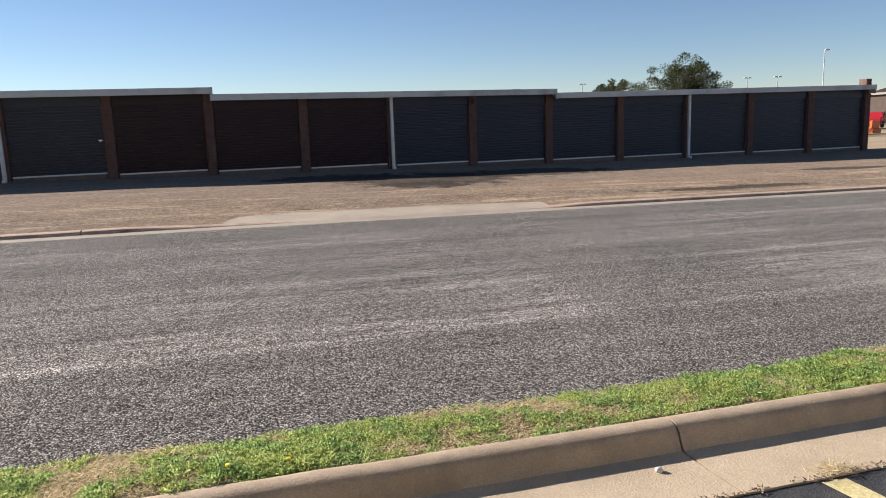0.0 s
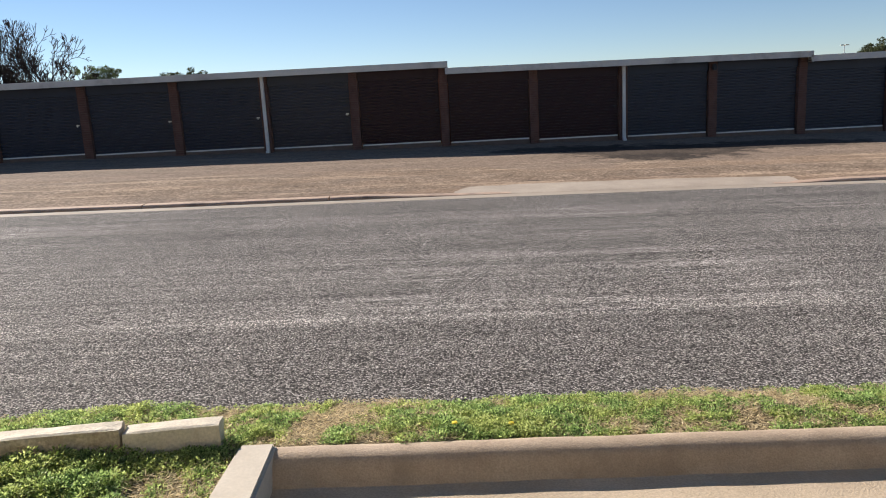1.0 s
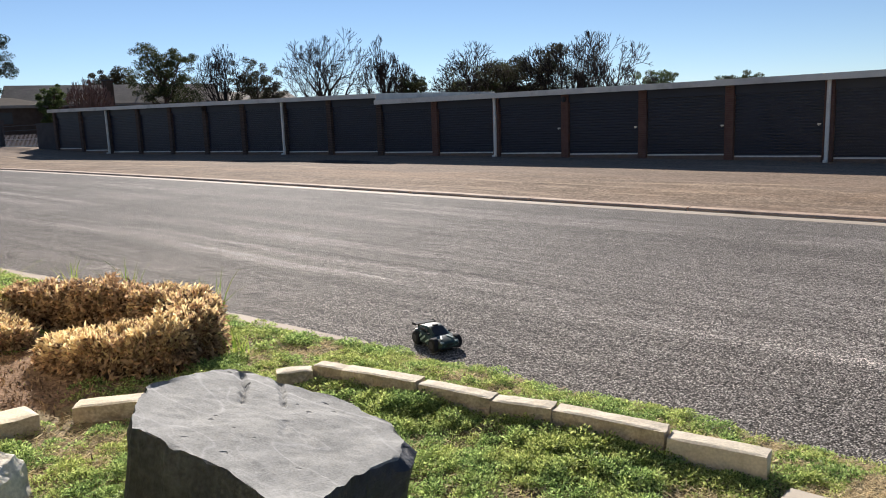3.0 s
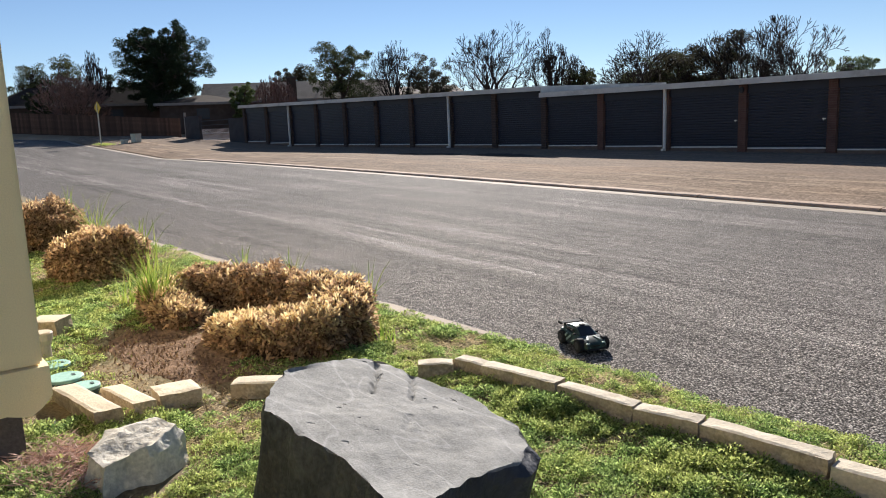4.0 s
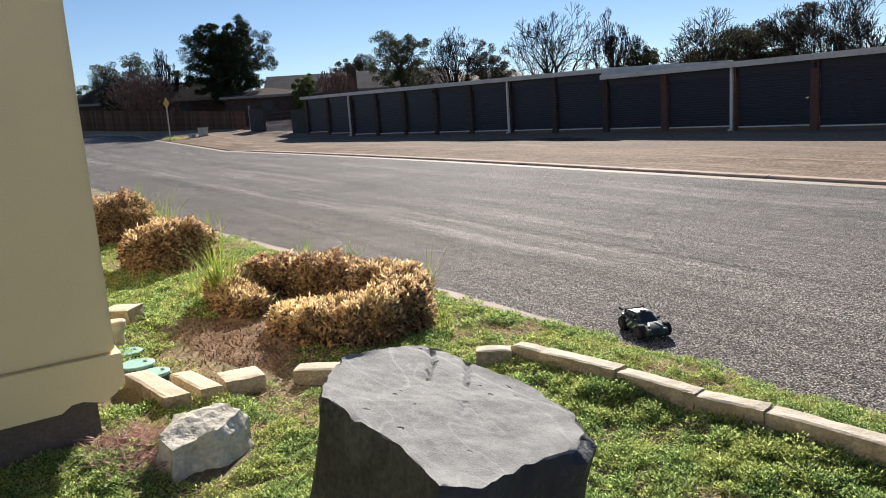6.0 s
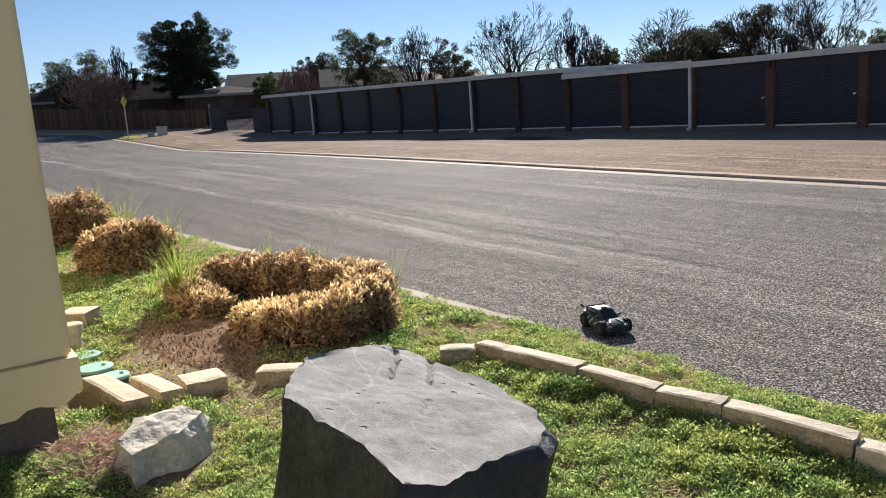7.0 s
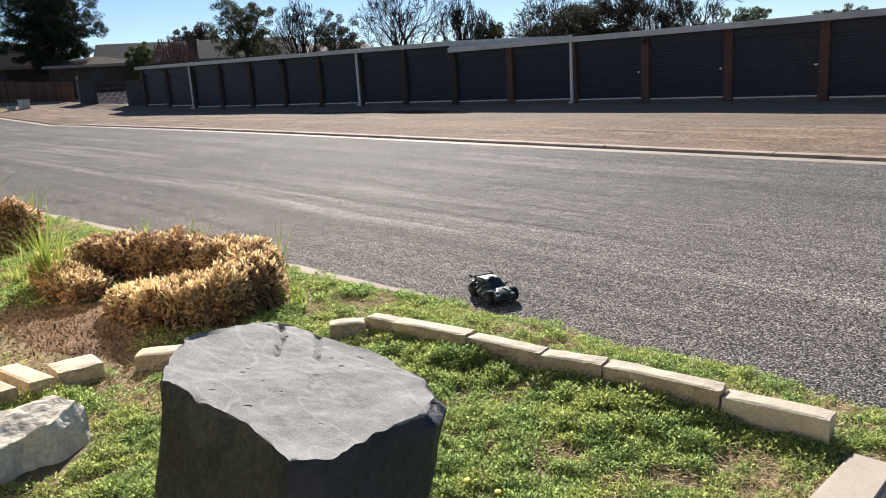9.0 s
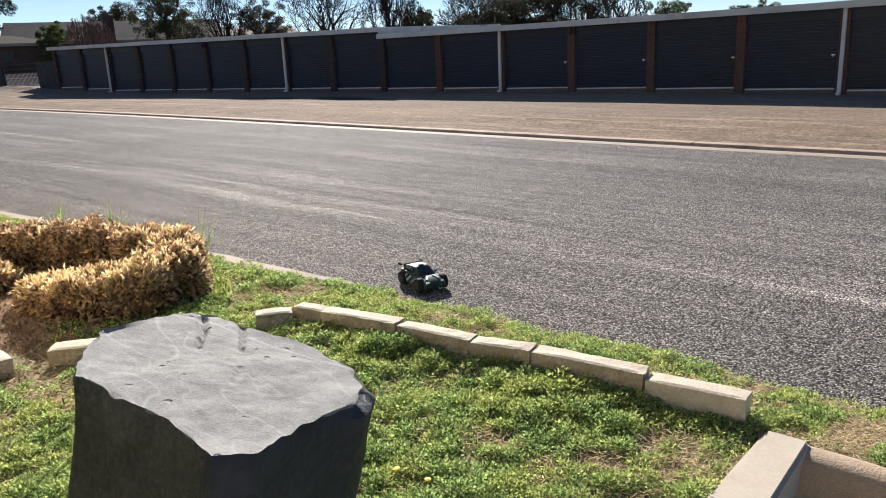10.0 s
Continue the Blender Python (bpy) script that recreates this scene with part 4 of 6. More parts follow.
# ---- grass, weeds, dry clumps ----
def leaf_material(name, dark, light, rough=0.6, through=0.25, other=None, patch=4.0):
    """Two tones, one for each leaf, with some light let through."""
    m = bpy.data.materials.new(name)
    nt, p = tree(m)
    n, l = nt.nodes, nt.links
    g = n.new("ShaderNodeNewGeometry")
    r = n.new("ShaderNodeValToRGB")
    r.color_ramp.elements[0].color, r.color_ramp.elements[1].color = rgb(dark), rgb(light)
    l.new(g.outputs["Random Per Island"], r.inputs[0])
    col = r.outputs[0]
    if other:
        # patches where the plants have the other two tones
        r2 = n.new("ShaderNodeValToRGB")
        r2.color_ramp.elements[0].color, r2.color_ramp.elements[1].color = rgb(other[0]), rgb(other[1])
        l.new(g.outputs["Random Per Island"], r2.inputs[0])
        where = n.new("ShaderNodeTexNoise")
        where.inputs["Scale"].default_value, where.inputs["Detail"].default_value = patch, 3
        co = n.new("ShaderNodeTexCoord")
        l.new(co.outputs["Object"], where.inputs["Vector"])
        step = n.new("ShaderNodeMapRange")
        step.inputs["From Min"].default_value, step.inputs["From Max"].default_value = 0.42, 0.6
        l.new(where.outputs["Fac"], step.inputs["Value"])
        mx = n.new("ShaderNodeMix")
        mx.data_type = "RGBA"
        l.new(step.outputs[0], mx.inputs[0])
        l.new(col, mx.inputs[6])
        l.new(r2.outputs[0], mx.inputs[7])
        col = mx.outputs[2]
    l.new(col, p.inputs["Base Color"])
    p.inputs["Roughness"].default_value = rough
    p.inputs["Specular IOR Level"].default_value = 0.12
    if through:
        t = n.new("ShaderNodeBsdfTranslucent")
        l.new(col, t.inputs["Color"])
        mx = n.new("ShaderNodeMixShader")
        mx.inputs[0].default_value = through
        l.new(p.outputs[0], mx.inputs[1])
        l.new(t.outputs[0], mx.inputs[2])
        l.new(mx.outputs[0], n["Material Output"].inputs["Surface"])
    return m


M_CLOVER = leaf_material("weed leaves", (0.035, 0.09, 0.022), (0.58, 0.74, 0.26), 0.5, 0.5, ((0.13, 0.19, 0.035), (0.72, 0.77, 0.28)), 4.5)
M_GRASS = leaf_material("lawn grass", (0.24, 0.32, 0.07), (0.56, 0.6, 0.2), 0.6, 0.4)
M_STRAW = leaf_material("dry straw", (0.44, 0.35, 0.2), (0.82, 0.69, 0.45), 0.75, 0.4)
M_DRYLEAF = leaf_material("dry curled leaves", (0.075, 0.042, 0.026), (0.72, 0.5, 0.31), 0.75, 0.42, ((0.2, 0.11, 0.06), (0.88, 0.64, 0.38)), 5.0)
M_DRYTIP = leaf_material("bleached leaf tips", (0.62, 0.46, 0.23), (0.97, 0.8, 0.47), 0.75, 0.5)
M_TUFT = leaf_material("tall grass", (0.16, 0.27, 0.04), (0.46, 0.5, 0.13), 0.8, 0.4)
M_TWIG = leaf_material("reddish needles", (0.4, 0.24, 0.18), (0.8, 0.58, 0.48), 0.8, 0.2)


def scatter(name, mat, quads):
    """One mesh of many small four-sided leaves, from an array of n x 4 x 3."""
    q = np.asarray(quads, dtype=np.float32).reshape(-1, 3)
    n = len(q) // 4
    me = bpy.data.meshes.new(name)
    me.vertices.add(len(q))
    me.vertices.foreach_set("co", q.ravel())
    me.loops.add(len(q))
    me.loops.foreach_set("vertex_index", np.arange(len(q), dtype=np.int32))
    me.polygons.add(n)
    me.polygons.foreach_set("loop_start", np.arange(0, len(q), 4, dtype=np.int32))
    me.update(calc_edges=True)
    me.validate()
    me.materials.append(mat)
    return new(name, me)


RNG = np.random.default_rng(5)


def leaves(base, way, length, width, fold=0.22):
    """Kite-shaped leaves, folded along their middle, from base points along unit ways."""
    n = len(base)
    side = np.cross(way, RNG.normal(size=(n, 3)))
    side /= np.linalg.norm(side, axis=1, keepdims=True) + 1e-9
    L, W = np.asarray(length).reshape(-1, 1), np.asarray(width).reshape(-1, 1)
    rise = np.cross(way, side) * W * fold
    return np.stack([base - side * W * 0.25, base + way * L * 0.5 - side * W * 0.5 + rise, base + way * L, base + way * L * 0.5 + side * W * 0.5 + rise], 1)


def value_noise(x, y, s, seed):
    """Smooth noise between 0 and 1 over arrays."""
    r = np.random.default_rng(seed)
    g = r.random((64, 64))
    u, v = (x * s) % 64, (y * s) % 64
    i, j = u.astype(int), v.astype(int)
    a, b = u - i, v - j
    a, b = a * a * (3 - 2 * a), b * b * (3 - 2 * b)
    i2, j2 = (i + 1) % 64, (j + 1) % 64
    return (g[i, j] * (1 - a) + g[i2, j] * a) * (1 - b) + (g[i, j2] * (1 - a) + g[i2, j2] * a) * b


BUSHES = [(-4.98, 2.5, 0.2), (-5.3, 2.26, 0.2), (-5.65, 2.22, 0.17), (-5.05, 2.95, 0.2), (-5.5, 2.97, 0.2), (-5.95, 2.86, 0.2), (-6.4, 2.7, 0.2), (-6.75, 2.45, 0.2), (-6.4, 2.1, 0.2), (-5.5, 2.6, 0.4), (-6.0, 2.5, 0.3), (-8.97, 2.27, 0.45), (-11.4, 2.0, 0.6)]
STONES = [(-2.5, 1.6, 0.52), (-3.8, 1.12, 0.24), (-4.93, 1.1, 0.25), (-4.78, 1.37, 0.2), (-4.72, 1.67, 0.16), (-4.38, 1.96, 0.16)]


def lawn_points(n, x0, x1, y0, y1):
    x, y = RNG.uniform(x0, x1, n), RNG.uniform(y0, y1, n)
    edge = np.array([near_edge(v) for v in np.linspace(x0, x1, 400)])
    ye = np.interp(x, np.linspace(x0, x1, 400), edge)
    ye = ye - 0.075 * np.clip((-4.5 - x) / 0.8, 0, 1)
    ok = y < ye + RNG.normal(0, 0.012, n) + 0.01
    right = x > ARM_X - 0.09
    ok &= ~right | (y > KERB_Y + 0.012)
    ok &= (x > WX + 0.02) | (y > WY - 0.1)
    for bx, by, r in STONES:
        ok &= (x - bx) ** 2 + (y - by) ** 2 > (r * 0.95) ** 2
    for bx, by, lx, turn in ROW:
        c, s = math.cos(radians(turn)), math.sin(radians(turn))
        u, v = (x - bx) * c + (y - by) * s, -(x - bx) * s + (y - by) * c
        ok &= ~((abs(u) < lx / 2) & (abs(v) < 0.062))
    return x[ok], y[ok]


def bed(x, y):
    """How bare the earth is: the planted bed and the ground beneath clumps, 0 to 1."""
    d = np.full(len(x), 9.0)
    for bx, by, r in BUSHES:
        d = np.minimum(d, np.hypot(x - bx, y - by) - r)
    b = np.clip(1 - d / 0.22, 0, 1)
    soil = np.clip(1.75 - 1.1 * np.hypot((x + 5.55) / 1.1, (y - 1.78) / 0.44) + 0.5 * (value_noise(x, y, 6.0, 31) - 0.5), 0, 0.97)
    return np.maximum(b, soil)


def dryness(x, y):
    a = 0.3 * value_noise(x, y, 1.9, 11) + 0.33 * value_noise(x, y, 6.5, 12) + 0.37 * value_noise(x, y, 17.0, 13)
    # worn spots along the border and the kerb
    for cx, cy, rx, ry, k in ((-1.42, 2.95, 0.3, 0.26, 0.12), (-2.36, 3.2, 0.2, 0.1, 0.12), (-4.28, 1.68, 0.3, 0.22, 0.1), (-4.45, 2.3, 0.25, 0.2, 0.1), (2.87, 3.5, 0.3, 0.06, 0.13), (1.6, 3.44, 0.4, 0.06, 0.12), (-0.15, 3.58, 0.35, 0.09, 0.06)):
        a = a + k * np.exp(-((x - cx) / rx) ** 2 - ((y - cy) / ry) ** 2)
    return a


def height_at(x, y):
    return np.array([lawn_z(a, b) for a, b in zip(x, y)])


def fling(n, lean):
    """Unit ways that point up, leaning by about lean."""
    a = RNG.uniform(0, 2 * np.pi, n)
    t = np.abs(RNG.normal(0, lean, n))
    return np.stack([np.sin(t) * np.cos(a), np.sin(t) * np.sin(a), np.cos(t)], 1)


def lying(n):
    """Unit ways that lie nearly flat."""
    a, t = RNG.uniform(0, 2 * np.pi, n), RNG.uniform(0.95, 1.62, n)
    return np.stack([np.sin(t) * np.cos(a), np.sin(t) * np.sin(a), np.cos(t)], 1)


def clumped(x, y, k, spread):
    """k leaves around each of the points."""
    return np.repeat(x, k) + RNG.normal(0, spread, len(x) * k), np.repeat(y, k) + RNG.normal(0, spread, len(y) * k)


def rosettes(x, y, far, grow=1.0):
    """Low mounds of broad leaves: one dome of leaves over each point."""
    n = len(x)
    big = value_noise(x, y, 2.3, 21)
    r = grow * RNG.uniform(0.018, 0.05, n) * (0.55 + 1.25 * big) * np.where(x > ARM_X, 0.75, 1.0)
    h = r * RNG.uniform(0.35, 1.0, n) * np.where(x > ARM_X, 0.8, 1.0)
    k = np.maximum(10, (40000 * r * r / far ** 1.5)).astype(int)
    i = np.repeat(np.arange(n), k)
    m = len(i)
    a, q = RNG.uniform(0, 2 * np.pi, m), np.sqrt(RNG.random(m))
    dome = np.sqrt(np.clip(1 - q * q, 0, 1))
    px, py = x[i] + r[i] * q * np.cos(a), y[i] + r[i] * q * np.sin(a)
    pz = height_at(x, y)[i] + h[i] * dome * RNG.uniform(0.55, 1.05, m)
    way = np.stack([np.cos(a) * (0.35 + q), np.sin(a) * (0.35 + q), 0.25 + 0.5 * dome], 1) + RNG.normal(0, 0.4, (m, 3))
    way /= np.linalg.norm(way, axis=1, keepdims=True)
    size = (0.62 + 3.5 * r[i]) * far
    return leaves(np.stack([px, py, pz], 1), way, RNG.uniform(0.009, 0.026, m) * size, RNG.uniform(0.005, 0.012, m) * size, 0.3)


weed, blade, straw = [], [], []
for x0, x1, y0, y1, n in ((-4.6, ARM_X, 0.2, 4.1, 62000), (-8, -4.6, 0.8, 4.0, 38000), (-16, -8, 0.8, 3.7, 40000), (ARM_X - 0.1, 5.5, 3.35, 4.15, 42000), (5.5, 16, 3.35, 4.15, 20000)):
    far = 1.0 if x1 < 6 and x0 > -5 else 1.4
    x, y = lawn_points(n, x0, x1, y0, y1)
    d, b = dryness(x, y), bed(x, y)
    # mounds of weeds
    keep = (d < 0.575 + RNG.normal(0, 0.05, len(x))) & (RNG.random(len(x)) > b * 1.1)
    sel = np.where(keep)[0][::7]
    weed.append(rosettes(x[sel], y[sel], far))
    # flat small leaves between them
    sel = np.where((d < 0.56 + RNG.normal(0, 0.06, len(x))) & (RNG.random(len(x)) > b * 1.1))[0][::3]
    xx, yy = clumped(x[sel], y[sel], 5, 0.018)
    zz = height_at(xx, yy) + RNG.uniform(0.0, 0.012, len(xx))
    weed.append(leaves(np.stack([xx, yy, zz], 1), fling(len(xx), 1.2), RNG.uniform(0.008, 0.018, len(xx)) * far, RNG.uniform(0.005, 0.01, len(xx)) * far))
    k2 = (d < 0.6 + RNG.normal(0, 0.08, len(x))) & (RNG.random(len(x)) > b)
    x3, y3 = x[k2], y[k2]
    z3 = height_at(x3, y3) - 0.004
    blade.append(leaves(np.stack([x3, y3, z3], 1), fling(len(x3), 1.0), RNG.uniform(0.015, 0.036, len(x3)) * np.where(x3 > -1.2, 0.65, 1.0), RNG.uniform(0.003, 0.006, len(x3)) * far))
    k3 = ((d > 0.565 + RNG.normal(0, 0.07, len(x))) | (RNG.random(len(x)) < 0.08)) & (RNG.random(len(x)) > b * 1.02)
    x4, y4 = clumped(x[k3], y[k3], 2, 0.014)
    z4 = height_at(x4, y4) + RNG.uniform(0, 0.012, len(x4))
    straw.append(leaves(np.stack([x4, y4, z4], 1), lying(len(x4)), RNG.uniform(0.02, 0.06, len(x4)) * np.where(x4 > -1.2, 0.7, 1.0), RNG.uniform(0.002, 0.0045, len(x4)) * far))
# taller weeds that lean against the border stones
for bx, by, lx, turn in ROW:
    c, q = math.cos(radians(turn)), math.sin(radians(turn))
    u, v = RNG.uniform(-lx / 2, lx / 2, int(lx * 55)), -RNG.uniform(0.07, 0.19, int(lx * 55))
    x, y = bx + u * c - v * q, by + u * q + v * c
    tall = value_noise(x, y, 4.0, 51) > 0.38
    weed.append(rosettes(x[tall], y[tall], 1.0, 1.1))
tagged(scatter("weeds", M_CLOVER, np.concatenate(weed)), "low bright green clover and weeds across the lawn", "weeds", kind="stuff")
tagged(scatter("grass", M_GRASS, np.concatenate(blade)), "short yellow-green lawn grass", "grass", kind="stuff")
tagged(scatter("dry_grass", M_STRAW, np.concatenate(straw)), "dry straw-coloured grass in bare patches", "dry grass", kind="stuff")


def band(path, s):
    """Points and side ways along a path of (x, y, half width, height) at parameters s in 0..1."""
    P = np.array(path)
    seg = np.r_[0, np.cumsum(np.hypot(*np.diff(P[:, :2], axis=0).T))] if len(P) > 1 else np.array([0.0])
    if len(P) == 1:
        return np.repeat(P, len(s), 0), np.tile([1.0, 0.0], (len(s), 1))
    u = s * seg[-1]
    q = np.stack([np.interp(u, seg, P[:, k]) for k in range(4)], 1)
    e = np.stack([np.interp(np.clip(u + 0.03, 0, seg[-1]), seg, P[:, k]) - np.interp(np.clip(u - 0.03, 0, seg[-1]), seg, P[:, k]) for k in range(2)], 1)
    e /= np.linalg.norm(e, axis=1, keepdims=True) + 1e-9
    return q, e


def boxy(th, p):
    """A squarish dome: across and up for an angle th from one foot to the other."""
    c, s = np.cos(th), np.sin(th)
    return np.sign(c) * np.abs(c) ** p, np.abs(s) ** p


def dry_clump(path, n, seed, label, bleached):
    """A cut-back clump: a ragged band of curled dead leaves with paler upright tips, round at its ends."""
    x0, y0 = path[0][0], path[0][1]
    ob = thing("dry_clump", (x0, y0, zt(x0)), label, "dead plant clump", "cut-back dry clumps")
    rel = [(a - x0, b - y0, w, h) for a, b, w, h in path]

    def surface(s, th, lift=1.0):
        """Foot point plus outward way at station s (may run past the ends) and angle th."""
        over = np.clip(s, 0, 1)
        q, e = band(rel, over)
        past = (s - over)
        shrink = np.sqrt(np.clip(1 - (past / 0.5) ** 2, 0.0, 1))
        a, b = boxy(th, 0.62)
        side = np.stack([-e[:, 1], e[:, 0]], 1)
        wob = 1 + 0.3 * np.array([noise.noise(Vector((v * 7, w * 1.6, seed))) for v, w in zip(s, th)]) + 0.16 * np.array([noise.noise(Vector((v * 19, w * 4, seed + 5))) for v, w in zip(s, th)])
        c = q[:, :2] + e * (past / 0.5 * q[:, 2])[:, None]
        xy = c + side * (a * q[:, 2] * shrink * wob)[:, None]
        z = b * q[:, 3] * (0.45 + 0.55 * shrink) * wob
        out = np.concatenate([side * a[:, None] + e * np.sign(past)[:, None] * (np.abs(past) / 0.5)[:, None], b[:, None]], 1)
        return np.concatenate([xy, z[:, None]], 1), out / (np.linalg.norm(out, axis=1, keepdims=True) + 1e-9)

    # a dark inner sheet stands in for the shade between the leaves
    ns, nt = 8 + 10 * len(path), 16
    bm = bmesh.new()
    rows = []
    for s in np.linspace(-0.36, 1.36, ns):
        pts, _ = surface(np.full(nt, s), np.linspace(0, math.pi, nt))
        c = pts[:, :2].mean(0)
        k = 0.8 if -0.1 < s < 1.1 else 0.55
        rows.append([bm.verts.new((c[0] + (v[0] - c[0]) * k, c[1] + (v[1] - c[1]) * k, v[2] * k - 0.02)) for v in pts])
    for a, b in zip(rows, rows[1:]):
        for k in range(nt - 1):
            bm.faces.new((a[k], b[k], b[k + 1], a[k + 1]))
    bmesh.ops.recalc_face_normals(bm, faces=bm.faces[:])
    part("core", bm, M_CORE, ob, "dark inner sheet in place of shade")
    for nm, mat, cnt, lo, hi in (("dead_foliage", M_DRYLEAF, int(n * 1.35), 0.0, 1.0), ("bleached_foliage", M_DRYTIP, int(n * bleached * 0.6), 0.1, 0.9)):
        s = RNG.uniform(-0.47, 1.47, cnt)
        base, out = surface(s, RNG.uniform(lo, hi, cnt) * math.pi)
        base = base + out * RNG.uniform(-0.05, 0.025, (cnt, 1))
        tip = nm == "bleached_foliage"
        way = out * (0.35 if tip else 0.45) + np.array([0, 0, 0.8 if tip else 0.1]) + RNG.normal(0, 0.32 if tip else 0.85, (cnt, 3))
        way /= np.linalg.norm(way, axis=1, keepdims=True)
        L = RNG.uniform(0.035, 0.08, cnt)
        W = RNG.uniform(0.013, 0.032, cnt) * (0.75 if tip else 1.0)
        q1 = leaves(base, way, L, W, 0.5)
        curl = way * 0.5 + out * 0.6 + RNG.normal(0, 0.55, (cnt, 3)) - np.array([0, 0, 0.0 if tip else 0.7])
        curl /= np.linalg.norm(curl, axis=1, keepdims=True)
        q2 = leaves(base + way * L[:, None] * 0.65, curl, L * 0.7, W * 0.85, 0.55)
        lob = scatter(nm, mat, np.concatenate([q1, q2]))
        lob.parent = ob
        tagged(lob, "curled brown dead leaves" if not tip else "bleached straw-coloured leaf tips", kind="stuff")
    return ob


# the clumps' inner shade as a dark brown colour
M_CORE = material("dark brown clump inside", (0.05, 0.032, 0.022), (0.1, 0.065, 0.042), 20, 0.95, 0.8, 90, 0.3)
dry_clump([(-4.92, 2.62, 0.18, 0.25), (-5.02, 2.38, 0.18, 0.23), (-5.32, 2.27, 0.16, 0.19), (-5.56, 2.27, 0.12, 0.14)], 6500, 1.0, "cut-back dead clump with bleached upright leaf tips", 1.7)
dry_clump([(-4.95, 2.88, 0.15, 0.27), (-5.2, 3.06, 0.17, 0.31), (-5.65, 3.03, 0.17, 0.32)], 6000, 2.0, "cut-back clump of curled dead brown leaves", 0.5)
dry_clump([(-6.0, 2.95, 0.17, 0.31), (-6.45, 2.76, 0.17, 0.31), (-6.76, 2.48, 0.16, 0.29)], 6000, 3.0, "cut-back clump of dark curled dead leaves", 0.15)
dry_clump([(-6.2, 2.17, 0.12, 0.12), (-6.45, 2.14, 0.15, 0.17), (-6.75, 2.17, 0.17, 0.23)], 3600, 4.0, "small cut-back clump with tan leaf tips", 0.9)
dry_clump([(-8.82, 2.02, 0.34, 0.38), (-8.85, 2.28, 0.36, 0.42)], 10500, 5.0, "rounded cut-back clump of curled tan dead leaves", 0.25)
dry_clump([(-11.4, 1.8, 0.42, 0.47), (-11.4, 2.12, 0.45, 0.52)], 14000, 6.0, "larger cut-back clump of dark brown dead leaves", 0.12)

# bare reddish soil of the planted bed, crumbly, a little above the lawn's own soil
M_BED = material("reddish bed soil", (0.165, 0.108, 0.073), (0.28, 0.192, 0.13), 7, 0.95, 1.0, 45, 0.45, stain=(0.09, 0.055, 0.035), stain_scale=5, bump_dist=0.02, spec=0.05)
bm = bmesh.new()
rings = []
for k in range(17):
    row = []
    for j in range(72):
        a = j * 2 * math.pi / 72
        wob = 1 + 0.16 * noise.noise(Vector((math.cos(a) * 1.6, math.sin(a) * 1.6, 6))) + 0.07 * noise.noise(Vector((math.cos(a) * 6, math.sin(a) * 6, 2)))
        px, py = -5.62 + 1.0 * k / 16 * wob * math.cos(a), 2.02 + 0.48 * k / 16 * wob * math.sin(a)
        row.append(bm.verts.new((px, py, lawn_z(px, py) + (0.006 + 0.012 * (1 - k / 16)) * (1 if k < 16 else -1) + 0.006 * noise.noise(Vector((px * 14, py * 14, 0))))))
    rings.append(row)
for a, b in zip(rings[1:], rings[2:]):
    for k in range(72):
        bm.faces.new((a[k], b[k], b[(k + 1) % 72], a[(k + 1) % 72]))
bm.faces.new(rings[1])
for v in rings[0]:
    bm.verts.remove(v)
bmesh.ops.recalc_face_normals(bm, faces=bm.faces[:])
tagged(part("soil_bed", bm, M_BED, smooth=True), "bare reddish-brown soil of the planted bed", "soil", kind="structure")

# twigs and litter on the bare bed, reddish needles by the wall
n = 2600
x, y = RNG.normal(-5.55, 0.7, n), RNG.normal(1.8, 0.28, n)
ok = (y > 1.0) & (y < 2.9)
x, y = x[ok], y[ok]
M_LITTER = leaf_material("brown litter", (0.1, 0.06, 0.04), (0.42, 0.3, 0.19), 0.9, 0.0)
tagged(scatter("litter", M_LITTER, leaves(np.stack([x, y, height_at(x, y) + 0.004], 1), fling(len(x), 1.5), RNG.uniform(0.015, 0.05, len(x)), RNG.uniform(0.004, 0.014, len(x)))), "brown leaf litter on the bare soil bed", "leaf litter", kind="stuff")
n = 2600
x, y = RNG.normal(-4.08, 0.14, n), RNG.normal(0.86, 0.09, n)
tagged(scatter("needles", M_TWIG, leaves(np.stack([x, y, height_at(x, y) + RNG.uniform(0.005, 0.045, n)], 1), lying(n), RNG.uniform(0.04, 0.1, n), RNG.uniform(0.004, 0.008, n))), "reddish dry needles heaped beside the footing", "plant litter", kind="stuff")


def tuft(x, y, n, h, seed, label):
    r = np.random.default_rng(seed)
    quads = []
    for i in range(n):
        a, lean = r.uniform(0, 6.28), abs(r.normal(0.2, 0.15))
        b = np.array([r.normal(0, 0.035), r.normal(0, 0.035), 0.0])
        L, w = h * r.uniform(0.5, 1.05), r.uniform(0.006, 0.012)
        side = np.array([-math.sin(a), math.cos(a), 0]) * w
        prev = b
        for k in range(1, 6):
            s = k / 5
            q = b + np.array([math.cos(a), math.sin(a), 0]) * L * (lean * s + 0.55 * lean * s ** 3 * 2) + np.array([0, 0, L * (s - 0.35 * lean * s ** 3)])
            quads.append([prev - side * (1.1 - s + 0.2), q - side * (1.05 - s), q + side * (1.05 - s), prev + side * (1.1 - s + 0.2)])
            prev = q
    ob = scatter("grass_tuft", M_TUFT, np.array(quads))
    ob.location = (x, y, zt(x))
    tagged(ob, label, "grass tuft", "tall grass tufts")


